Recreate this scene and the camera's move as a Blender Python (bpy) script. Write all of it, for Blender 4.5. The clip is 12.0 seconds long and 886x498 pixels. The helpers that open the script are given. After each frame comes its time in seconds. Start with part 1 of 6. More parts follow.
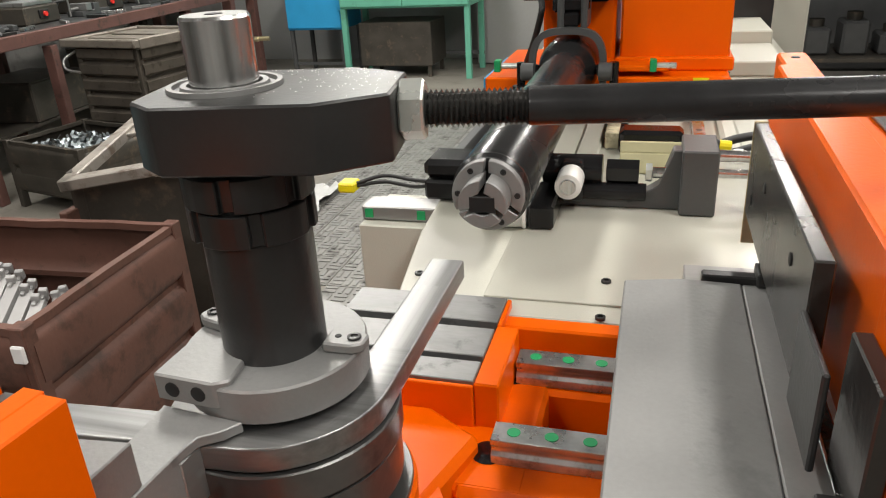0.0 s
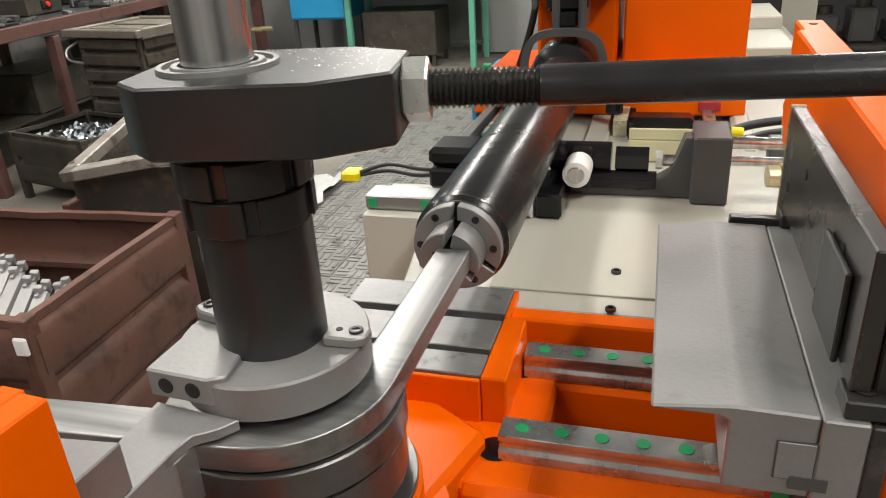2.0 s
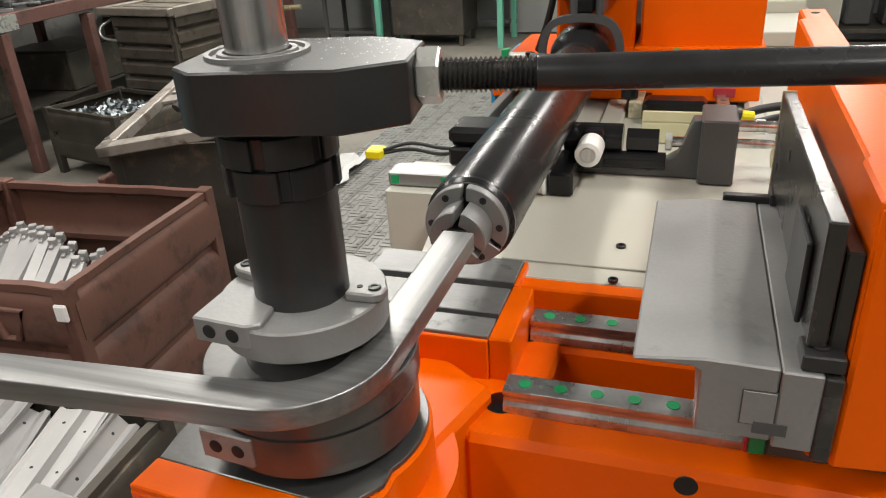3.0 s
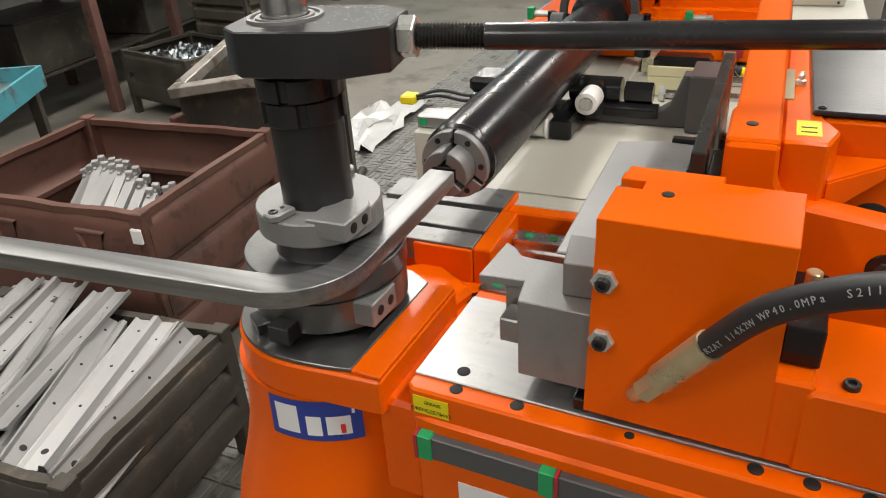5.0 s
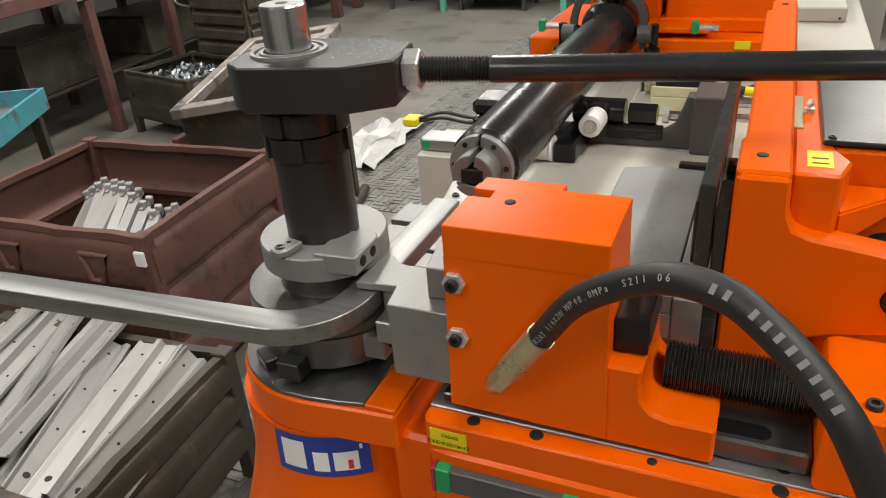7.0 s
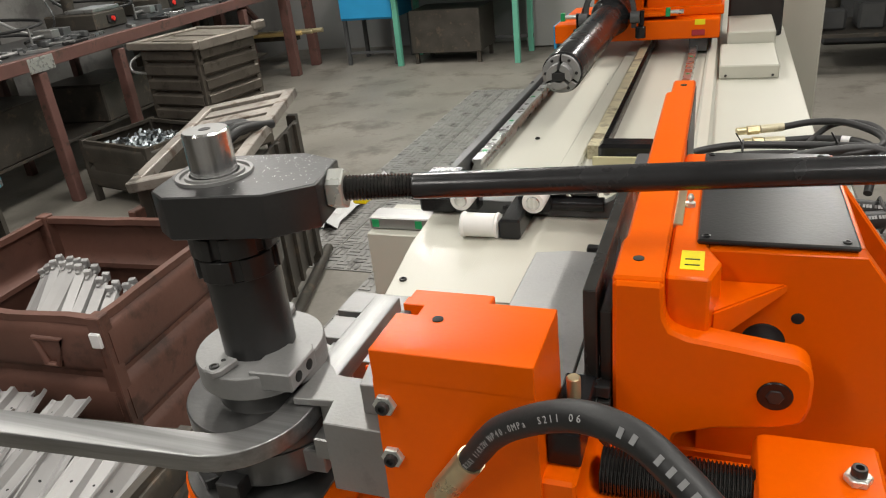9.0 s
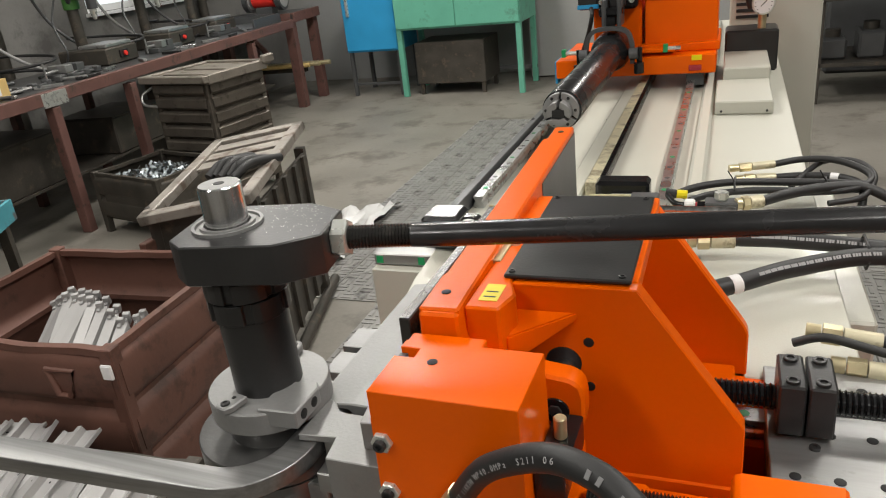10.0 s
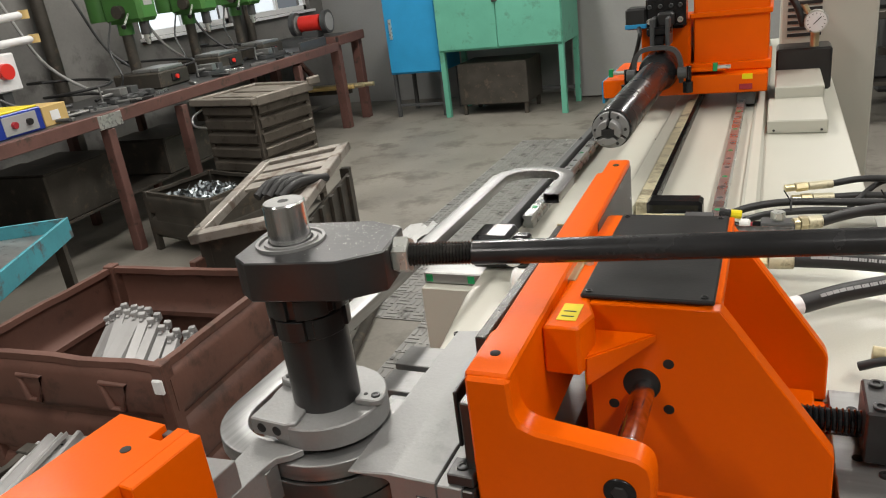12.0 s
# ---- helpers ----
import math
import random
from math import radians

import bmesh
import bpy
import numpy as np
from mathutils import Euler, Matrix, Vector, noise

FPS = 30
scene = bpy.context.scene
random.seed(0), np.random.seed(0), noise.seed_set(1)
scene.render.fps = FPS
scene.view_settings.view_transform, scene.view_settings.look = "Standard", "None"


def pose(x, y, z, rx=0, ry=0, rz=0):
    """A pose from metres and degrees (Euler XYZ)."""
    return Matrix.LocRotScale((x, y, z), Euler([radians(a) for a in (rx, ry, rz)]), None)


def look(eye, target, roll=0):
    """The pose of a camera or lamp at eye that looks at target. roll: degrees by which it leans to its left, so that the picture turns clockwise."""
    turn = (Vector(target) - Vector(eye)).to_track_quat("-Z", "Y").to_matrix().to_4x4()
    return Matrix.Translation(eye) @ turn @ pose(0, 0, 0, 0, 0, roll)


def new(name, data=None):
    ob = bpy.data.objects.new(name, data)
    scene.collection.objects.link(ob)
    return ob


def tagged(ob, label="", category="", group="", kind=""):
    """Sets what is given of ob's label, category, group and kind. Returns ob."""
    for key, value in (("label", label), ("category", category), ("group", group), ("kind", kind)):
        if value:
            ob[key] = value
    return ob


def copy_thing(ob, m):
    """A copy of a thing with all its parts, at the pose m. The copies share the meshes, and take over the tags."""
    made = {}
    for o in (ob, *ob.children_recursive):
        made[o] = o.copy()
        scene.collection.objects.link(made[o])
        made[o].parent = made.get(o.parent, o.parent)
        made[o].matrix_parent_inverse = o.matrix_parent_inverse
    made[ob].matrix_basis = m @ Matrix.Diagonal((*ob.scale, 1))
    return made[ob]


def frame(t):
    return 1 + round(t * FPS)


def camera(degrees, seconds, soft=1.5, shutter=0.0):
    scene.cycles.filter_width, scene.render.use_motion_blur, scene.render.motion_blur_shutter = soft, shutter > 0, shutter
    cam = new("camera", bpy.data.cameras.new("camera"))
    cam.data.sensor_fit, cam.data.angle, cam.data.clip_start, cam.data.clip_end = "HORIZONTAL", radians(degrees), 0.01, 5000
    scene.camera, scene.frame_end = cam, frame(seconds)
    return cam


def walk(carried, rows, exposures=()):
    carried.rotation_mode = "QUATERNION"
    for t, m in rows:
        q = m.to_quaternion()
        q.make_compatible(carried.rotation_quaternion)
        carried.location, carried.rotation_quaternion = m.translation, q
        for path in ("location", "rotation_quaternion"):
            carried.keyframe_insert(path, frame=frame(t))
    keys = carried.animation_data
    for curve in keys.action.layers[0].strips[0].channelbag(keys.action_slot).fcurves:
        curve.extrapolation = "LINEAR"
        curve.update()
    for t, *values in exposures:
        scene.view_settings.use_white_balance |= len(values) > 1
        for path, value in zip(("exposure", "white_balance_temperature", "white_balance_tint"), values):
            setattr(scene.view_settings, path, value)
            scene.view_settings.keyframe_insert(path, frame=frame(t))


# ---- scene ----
cam = camera(62.3, 12.0, soft=1.1)
PATH = [
    (0, (0.172, 0.153, 1.459), (-0.356, 1.907, 0.655), -3.2),
    (0.5, (0.171, 0.156, 1.458), (-0.357, 1.909, 0.652), -3.3),
    (1, (0.164, 0.164, 1.452), (-0.362, 1.914, 0.641), -3.3),
    (1.5, (0.166, 0.172, 1.448), (-0.362, 1.92, 0.632), -3.4),
    (2, (0.166, 0.17, 1.45), (-0.372, 1.91, 0.624), -3.5),
    (2.5, (0.171, 0.16, 1.453), (-0.389, 1.886, 0.611), -3.5),
    (3, (0.19, 0.124, 1.464), (-0.408, 1.822, 0.594), -3.5),
    (3.5, (0.228, 0.067, 1.479), (-0.414, 1.729, 0.57), -3.6),
    (3.7, (0.243, 0.049, 1.482), (-0.415, 1.698, 0.561), -3.6),
    (5.5, (0.307, 0.005, 1.509), (-0.441, 1.579, 0.526), -4.0),
    (6, (0.301, 0.002, 1.512), (-0.452, 1.579, 0.539), -4.2),
    (6.5, (0.294, 0.006, 1.512), (-0.461, 1.591, 0.553), -4.3),
    (8.5, (0.299, 0.056, 1.541), (-0.393, 1.714, 0.662), -5.8),
    (9, (0.319, 0.049, 1.558), (-0.364, 1.729, 0.716), -6.2),
    (9.5, (0.331, 0.043, 1.569), (-0.359, 1.738, 0.762), -6.6),
    (10, (0.34, 0.024, 1.587), (-0.365, 1.728, 0.813), -6.6),
    (10.5, (0.328, 0.033, 1.587), (-0.411, 1.737, 0.844), -7.0),
    (11, (0.329, 0.026, 1.592), (-0.437, 1.724, 0.865), -6.9),
    (12, (0.326, 0.015, 1.588), (-0.482, 1.7, 0.877), -7.4),
]
walk(cam, [(t, look(eye, target, roll)) for t, eye, target, roll in PATH], exposures=[(0.0, 0.14), (2.0, 0.19), (3.5, 0.14), (5.5, 0.04), (8.5, -0.06), (12.0, -0.12)])

# ---- light ----
world = bpy.data.worlds.new("workshop_air")
scene.world = world
world.use_nodes = True
world.node_tree.nodes["Background"].inputs[0].default_value = (0.75, 0.82, 0.9, 1)
world.node_tree.nodes["Background"].inputs[1].default_value = 0.22
scene.view_settings.exposure = 0.0
# Ceiling lamps out of view; the pair at y -2.2 added to brighten the front.
LAMPS = [(-1.2, -2.2, 0.85), (1.6, -2.2, 0.7), (-1.5, 0.4, 0.62), (1.6, 0.2, 1.15), (-1.5, 3.2, 1.45), (1.6, 3.2, 1.1), (-2.2, 6.4, 1.6), (1.2, 6.4, 1.3), (-3.4, 1.6, 0.8), (-3.6, 5.0, 0.9)]
LAMP_Z, LAMP_POWER = 3.55, 50.0
for lx, ly, k in LAMPS:
    lamp = bpy.data.lights.new("tube_light", "AREA")
    lamp.shape, lamp.size, lamp.size_y, lamp.energy, lamp.color = "RECTANGLE", 0.28, 1.3, LAMP_POWER * k, (1.0, 0.963, 0.905)
    new("tube_light", lamp).matrix_world = pose(lx, ly, LAMP_Z)

# ---- materials ----
def material(name, color, rough=0.5, metal=0.0, vary=0.15, scale=6.0, bump=0.0, grain=180.0, dirt=None, dirt_amount=0.0, stretch=(1, 1, 1), coat=0.0, emit=0.0, island=False, spec=0.5):
    m = bpy.data.materials.new(name)
    m.use_nodes = True
    nt = m.node_tree
    n, link = nt.nodes, nt.links.new
    bsdf = n["Principled BSDF"]
    bsdf.inputs["Metallic"].default_value = metal
    co = n.new("ShaderNodeTexCoord")
    mp = n.new("ShaderNodeMapping")
    mp.inputs["Scale"].default_value = stretch
    link(co.outputs["Object"], mp.inputs["Vector"])
    big, fine = n.new("ShaderNodeTexNoise"), n.new("ShaderNodeTexNoise")
    big.inputs["Scale"].default_value, big.inputs["Detail"].default_value = scale, 6
    fine.inputs["Scale"].default_value, fine.inputs["Detail"].default_value = grain, 3
    link(mp.outputs[0], big.inputs["Vector"])
    link(mp.outputs[0], fine.inputs["Vector"])
    mix = n.new("ShaderNodeMix")
    mix.data_type = "RGBA"
    lo = [max(0, c * (1 - vary)) for c in color]
    hi = [min(1, c * (1 + vary)) for c in color]
    mix.inputs["A"].default_value, mix.inputs["B"].default_value = (*lo, 1), (*hi, 1)
    add = n.new("ShaderNodeMath")
    add.operation = "MULTIPLY_ADD"
    add.inputs[1].default_value = 0.35
    link(fine.outputs["Fac"], add.inputs[0])
    sub = n.new("ShaderNodeMath")
    sub.operation = "MULTIPLY_ADD"
    sub.inputs[1].default_value, sub.inputs[2].default_value = 1.6, -0.5
    link(big.outputs["Fac"], sub.inputs[0])
    link(sub.outputs[0], add.inputs[2])
    clamp = n.new("ShaderNodeClamp")
    link(add.outputs[0], clamp.inputs[0])
    link(clamp.outputs[0], mix.inputs["Factor"])
    out = mix.outputs["Result"]
    if island:
        geo, hsv = n.new("ShaderNodeObjectInfo"), n.new("ShaderNodeHueSaturation")
        rng = n.new("ShaderNodeMapRange")
        rng.inputs["To Min"].default_value, rng.inputs["To Max"].default_value = 0.8, 1.2
        link(geo.outputs["Random"], rng.inputs["Value"])
        link(rng.outputs[0], hsv.inputs["Value"])
        link(out, hsv.inputs["Color"])
        out = hsv.outputs[0]
    if dirt:
        spots = n.new("ShaderNodeTexNoise")
        spots.inputs["Scale"].default_value, spots.inputs["Detail"].default_value, spots.inputs["Roughness"].default_value = scale * 1.7, 9, 0.65
        link(co.outputs["Object"], spots.inputs["Vector"])
        ramp = n.new("ShaderNodeValToRGB")
        ramp.color_ramp.elements[0].position, ramp.color_ramp.elements[1].position = 0.62 - dirt_amount * 0.3, 0.72 - dirt_amount * 0.2
        link(spots.outputs["Fac"], ramp.inputs[0])
        mix2 = n.new("ShaderNodeMix")
        mix2.data_type = "RGBA"
        link(ramp.outputs[0], mix2.inputs["Factor"])
        link(out, mix2.inputs["A"])
        mix2.inputs["B"].default_value = (*dirt, 1)
        out = mix2.outputs["Result"]
    link(out, bsdf.inputs["Base Color"])
    rr = n.new("ShaderNodeMapRange")
    rr.inputs["To Min"].default_value, rr.inputs["To Max"].default_value = max(0.02, rough - 0.1), min(1, rough + 0.12)
    link(big.outputs["Fac"], rr.inputs["Value"])
    link(rr.outputs[0], bsdf.inputs["Roughness"])
    if bump:
        b = n.new("ShaderNodeBump")
        b.inputs["Strength"].default_value, b.inputs["Distance"].default_value = bump, 0.002
        link(fine.outputs["Fac"], b.inputs["Height"])
        link(b.outputs[0], bsdf.inputs["Normal"])
    bsdf.inputs["Specular IOR Level"].default_value = spec
    bsdf.inputs["Coat Weight"].default_value = coat
    bsdf.inputs["Coat Roughness"].default_value = 0.12
    if emit:
        bsdf.inputs["Emission Color"].default_value, bsdf.inputs["Emission Strength"].default_value = (*color, 1), emit
    return m


ORANGE = material("orange_paint", (0.8, 0.114, 0.0), 0.32, 0, 0.08, 5, 0.05, 260, spec=0.14, coat=0.04)
STEEL = material("machined_steel", (0.285, 0.285, 0.28), 0.48, 0.5, 0.18, 9, 0.12, 300, (0.2, 0.2, 0.2), 0.12)
WORN = material("worn_ground_steel", (0.34, 0.34, 0.333), 0.38, 0.75, 0.3, 12, 0.12, 160, (0.22, 0.21, 0.2), 0.15, stretch=(0.15, 1, 1))
TUBE = material("drawn_tube_steel", (0.29, 0.29, 0.288), 0.38, 0.9, 0.3, 160, 0.05, 600, stretch=(0.02, 1, 1))
TUBE_LONG = material("drawn_tube_steel_lengthwise", (0.29, 0.29, 0.288), 0.42, 0.9, 0.3, 160, 0.05, 600, stretch=(1, 0.02, 1))
GROUND_BAR = material("stained_ground_steel", (0.22, 0.22, 0.218), 0.42, 0.6, 0.35, 24, 0.05, 300, (0.12, 0.12, 0.12), 0.2, stretch=(0.3, 1, 1))
# Stretched colour streaks along z stand for bright and dark reflections.
CHROME = material("polished_shaft_steel", (0.74, 0.74, 0.74), 0.2, 1.0, 0.5, 130, 0.05, 300, stretch=(1, 1, 0.02))
BLACK = material("black_oxide_steel", (0.03, 0.03, 0.03), 0.32, 0.25, 0.3, 14, 0.06, 300)
OILED = material("oiled_black_steel", (0.013, 0.013, 0.014), 0.2, 0.3, 0.3, 20, 0.05, 240)
DARKPLATE = material("dark_oily_plate", (0.05, 0.049, 0.046), 0.26, 0.45, 0.35, 9, 0.1, 140, (0.12, 0.11, 0.1), 0.1)
GUNGREY = material("grey_painted_iron", (0.075, 0.077, 0.078), 0.4, 0.1, 0.15, 10, 0.08, 200)
ZINC = material("zinc_plated_steel", (0.62, 0.64, 0.6), 0.28, 0.65, 0.12, 40, 0.05, 200)
BRASS = material("brass_fitting", (0.6, 0.52, 0.32), 0.3, 0.7, 0.15, 50, 0.05, 220)
CREAM = material("cream_machine_paint", (0.5, 0.493, 0.425), 0.4, 0, 0.07, 4, 0.16, 420, coat=0.08)
RUBBER = material("black_hose_rubber", (0.018, 0.018, 0.018), 0.5, 0, 0.2, 30, 0.1, 260)
# Near-black colour for the shade inside holes and slots.
HOLE_SHADE = material("hole_shade_black", (0.008, 0.008, 0.008), 0.6)
NYLON = material("white_nylon", (0.78, 0.78, 0.75), 0.35, 0, 0.05, 30)
GREEN = material("green_plug_plastic", (0.01, 0.3, 0.1), 0.4, 0, 0.1, 60)
REDCAP = material("red_end_seal", (0.35, 0.02, 0.03), 0.4)
YELLOW = material("yellow_sticker", (0.8, 0.66, 0.0), 0.4, 0, 0.05, 40)
BLUE = material("blue_badge_film", (0.02, 0.045, 0.3), 0.3, 0, 0.08, 30)
WHITE = material("white_film", (0.8, 0.8, 0.8), 0.4, 0, 0.04, 30)
REDDOT = material("red_film", (0.7, 0.03, 0.02), 0.4)
INK = material("black_ink", (0.01, 0.01, 0.01), 0.5)
GREYINK = material("pale_print", (0.35, 0.35, 0.35), 0.6)
RUST = material("red_brown_crate_paint", (0.142, 0.066, 0.048), 0.55, 0.1, 0.25, 5, 0.25, 60, (0.07, 0.035, 0.025), 0.25)
DIRTY = material("dirty_dark_steel", (0.075, 0.067, 0.056), 0.5, 0.45, 0.35, 6, 0.25, 70, (0.14, 0.11, 0.08), 0.2)
BENCHRED = material("oxide_red_frame", (0.14, 0.066, 0.054), 0.6, 0, 0.25, 7, 0.2, 60, (0.06, 0.04, 0.03), 0.2)
STAMPED = material("pale_stamped_sheet", (0.37, 0.365, 0.36), 0.4, 0.3, 0.08, 8, 0.05, 120, island=True)
FLOORM = material("oily_concrete", (0.205, 0.19, 0.163), 0.55, 0, 0.3, 1.6, 0.35, 45, (0.12, 0.108, 0.09), 0.35)
IRONTILE = material("cast_iron_floor_tile", (0.27, 0.265, 0.25), 0.42, 0.3, 0.25, 3, 0.3, 60, (0.06, 0.055, 0.05), 0.25)
WALLM = material("grey_plaster_wall", (0.31, 0.31, 0.3), 0.75, 0, 0.12, 1.4, 0.25, 40, (0.3, 0.3, 0.28), 0.2)
CABGREEN = material("mint_green_cabinet_paint", (0.13, 0.42, 0.3), 0.45, 0, 0.12, 4, 0.1, 60, (0.1, 0.28, 0.2), 0.15)
CABBLUE = material("sky_blue_cabinet_paint", (0.03, 0.32, 0.62), 0.42, 0, 0.1, 4, 0.08, 60)
CYAN = material("chipped_cyan_paint", (0.06, 0.3, 0.36), 0.5, 0, 0.2, 9, 0.1, 60, (0.1, 0.1, 0.1), 0.3)
DRILLGREEN = material("drill_green_paint", (0.06, 0.19, 0.04), 0.42, 0, 0.12, 8, 0.1, 80)
DARKBENCH = material("dark_bench_top", (0.07, 0.07, 0.07), 0.4, 0.4, 0.3, 5, 0.2, 60, (0.16, 0.15, 0.14), 0.15)
PLASTIC = material("white_plastic_sheet", (0.56, 0.56, 0.55), 0.3, 0, 0.06, 9)
CARD = material("yellow_card", (0.6, 0.42, 0.16), 0.6)
GLOW = material("window_daylight", (0.85, 0.93, 1.0), 0.5, emit=0.8)
LAMPGLOW = material("lamp_diffuser", (1.0, 0.96, 0.88), 0.5, emit=3.0)
CEILM = material("dusty_ceiling", (0.33, 0.33, 0.32), 0.8, 0, 0.1, 1)
HUBSTEEL = material("dark_ground_steel", (0.15, 0.15, 0.147), 0.31, 0.8, 0.25, 10, 0.1, 150, (0.1, 0.1, 0.1), 0.12)
SATIN = material("satin_black_barrel", (0.03, 0.03, 0.031), 0.25, 0.4, 0.25, 12, 0.05, 240)
GREYBROWN = material("dusty_bare_steel", (0.22, 0.195, 0.165), 0.5, 0.4, 0.3, 6, 0.2, 70, (0.1, 0.08, 0.06), 0.2)
DUSTDARK = material("dusty_dark_crate_steel", (0.13, 0.113, 0.093), 0.42, 0.5, 0.35, 6, 0.2, 70, (0.06, 0.05, 0.04), 0.25)
PALLET = material("worn_pallet_steel", (0.33, 0.3, 0.265), 0.45, 0.4, 0.3, 7, 0.2, 70, (0.14, 0.1, 0.075), 0.3)
# Plaster darkened in its colour for the shaded clutter along the west wall.
SHADEDWALL = material("shaded_plaster", (0.17, 0.165, 0.155), 0.8, 0, 0.3, 1.8, 0.3, 40, (0.09, 0.085, 0.08), 0.3)
GREASEDSCREW = material("greased_screw_steel", (0.07, 0.068, 0.065), 0.2, 0.8, 0.4, 30, 0.1, 160)
GREASY = material("greasy_yellowed_steel", (0.6, 0.55, 0.38), 0.4, 0.2, 0.35, 14, 0.2, 90, (0.16, 0.13, 0.08), 0.3)
RAILPOL = material("polished_rail_steel", (0.5, 0.51, 0.51), 0.27, 0.92, 0.4, 26, 0.08, 200, (0.3, 0.3, 0.28), 0.15)
RODBLACK = material("glossy_black_rod", (0.03, 0.03, 0.031), 0.24, 0.3, 0.3, 30, 0.05, 260)
SCRAPM = material("bluish_zinc_scrap", (0.24, 0.27, 0.285), 0.35, 0.8, 0.2, 20, island=True)
CLEAR = material("amber_oil_cup", (0.6, 0.56, 0.35), 0.15, 0, 0.05, 30)

# ---- building helpers ----
ORG = {}
PLACE = [Matrix.Identity(4)]
AX, AY, R = -0.037, 0.49, 0.056


def box(x0, x1, y0, y1, z0, z1, bev=0.0012):
    bm = bmesh.new()
    bmesh.ops.create_cube(bm, size=1, matrix=Matrix.Translation(((x0 + x1) / 2, (y0 + y1) / 2, (z0 + z1) / 2)) @ Matrix.Diagonal((x1 - x0, y1 - y0, z1 - z0, 1)))
    if bev:
        bmesh.ops.bevel(bm, geom=bm.edges[:], offset=bev, segments=1, affect="EDGES", clamp_overlap=True)
    return bm


def prism(pts, lo, hi, axis="z", bev=0.0012):
    bm = bmesh.new()
    place = {"z": lambda a, b, c: (a, b, c), "y": lambda a, b, c: (a, c, b), "x": lambda a, b, c: (c, a, b)}[axis]
    low = [bm.verts.new(place(a, b, lo)) for a, b in pts]
    high = [bm.verts.new(place(a, b, hi)) for a, b in pts]
    n = len(pts)
    bm.faces.new(low)
    bm.faces.new(high)
    for i in range(n):
        bm.faces.new((low[i], low[(i + 1) % n], high[(i + 1) % n], high[i]))
    bmesh.ops.recalc_face_normals(bm, faces=bm.faces[:])
    if bev:
        bmesh.ops.bevel(bm, geom=bm.edges[:], offset=bev, segments=1, affect="EDGES", clamp_overlap=True)
    return bm


def lathe(profile, at=(0, 0, 0), seg=32, axis="z", turn=None):
    """Profile of (radius, height) turned about an axis."""
    bm = bmesh.new()
    rings = []
    for r, h in profile:
        if r < 1e-6:
            rings.append([bm.verts.new((0, 0, h))])
        else:
            rings.append([bm.verts.new((r * math.cos(6.283185 * i / seg), r * math.sin(6.283185 * i / seg), h)) for i in range(seg)])
    for a, b in zip(rings, rings[1:]):
        for i in range(seg):
            j = (i + 1) % seg
            vs = [a[i % len(a)], a[j % len(a)], b[j % len(b)], b[i % len(b)]]
            vs = list(dict.fromkeys(vs))
            if len(vs) > 2:
                bm.faces.new(vs)
    bmesh.ops.recalc_face_normals(bm, faces=bm.faces[:])
    m = Matrix.Translation(at) @ (turn or {"z": Matrix.Identity(4), "x": pose(0, 0, 0, 0, 90, 0), "y": pose(0, 0, 0, -90, 0, 0)}[axis])
    bmesh.ops.transform(bm, matrix=m, verts=bm.verts[:])
    return bm


def cyl(r, h0, h1, at=(0, 0, 0), axis="z", seg=28, ch=0.0008, turn=None):
    return lathe([(0, h0), (r - ch, h0), (r, h0 + ch), (r, h1 - ch), (r - ch, h1), (0, h1)], at, seg, axis, turn)


def rod(p, q, r, seg=14, ch=0.0005):
    p, q = Vector(p), Vector(q)
    return cyl(r, 0, (q - p).length, p, "z", seg, ch, (q - p).to_track_quat("Z", "Y").to_matrix().to_4x4())


def sweep(points, section, cap=True):
    """A section of (sideways, up) pairs, or a radius, carried along a path."""
    if not isinstance(section, (list, tuple)):
        section = [(section * math.cos(k * 6.283185 / 12), section * math.sin(k * 6.283185 / 12)) for k in range(12)]
    bm = bmesh.new()
    pts = [Vector(p) for p in points]
    rings = []
    up = Vector((0, 0, 1))
    for i, p in enumerate(pts):
        d = (pts[min(i + 1, len(pts) - 1)] - pts[max(i - 1, 0)]).normalized()
        side = d.cross(up)
        side = side.normalized() if side.length > 1e-3 else Vector((1, 0, 0))
        u = side.cross(d).normalized()
        rings.append([bm.verts.new(p + side * a + u * b) for a, b in section])
    n = len(section)
    for a, b in zip(rings, rings[1:]):
        for i in range(n):
            bm.faces.new((a[i], a[(i + 1) % n], b[(i + 1) % n], b[i]))
    if cap:
        bm.faces.new(rings[0])
        bm.faces.new(rings[-1])
    bmesh.ops.recalc_face_normals(bm, faces=bm.faces[:])
    return bm


def smooth_path(points, n=10):
    pts = [Vector(p) for p in points]
    pts = [pts[0] * 2 - pts[1]] + pts + [pts[-1] * 2 - pts[-2]]
    out = []
    for i in range(1, len(pts) - 2):
        a, b, c, d = pts[i - 1:i + 3]
        for k in range(n):
            t = k / n
            out.append(0.5 * ((2 * b) + (c - a) * t + (2 * a - 5 * b + 4 * c - d) * t * t + (3 * b - a - 3 * c + d) * t ** 3))
    return out + [pts[-2]]


def plus(*bms):
    base = bms[0]
    for other in bms[1:]:
        me = bpy.data.meshes.new("joined")
        other.to_mesh(me)
        other.free()
        base.from_mesh(me)
        bpy.data.meshes.remove(me)
    return base


def moved(bm, m):
    bmesh.ops.transform(bm, matrix=m, verts=bm.verts[:])
    return bm


def mesh_object(name, bm, mat):
    me = bpy.data.meshes.new(name)
    bm.to_mesh(me)
    bm.free()
    me.materials.append(mat)
    me.polygons.foreach_set("use_smooth", [True] * len(me.polygons))
    me.set_sharp_from_angle(angle=radians(32))
    return new(name, me)


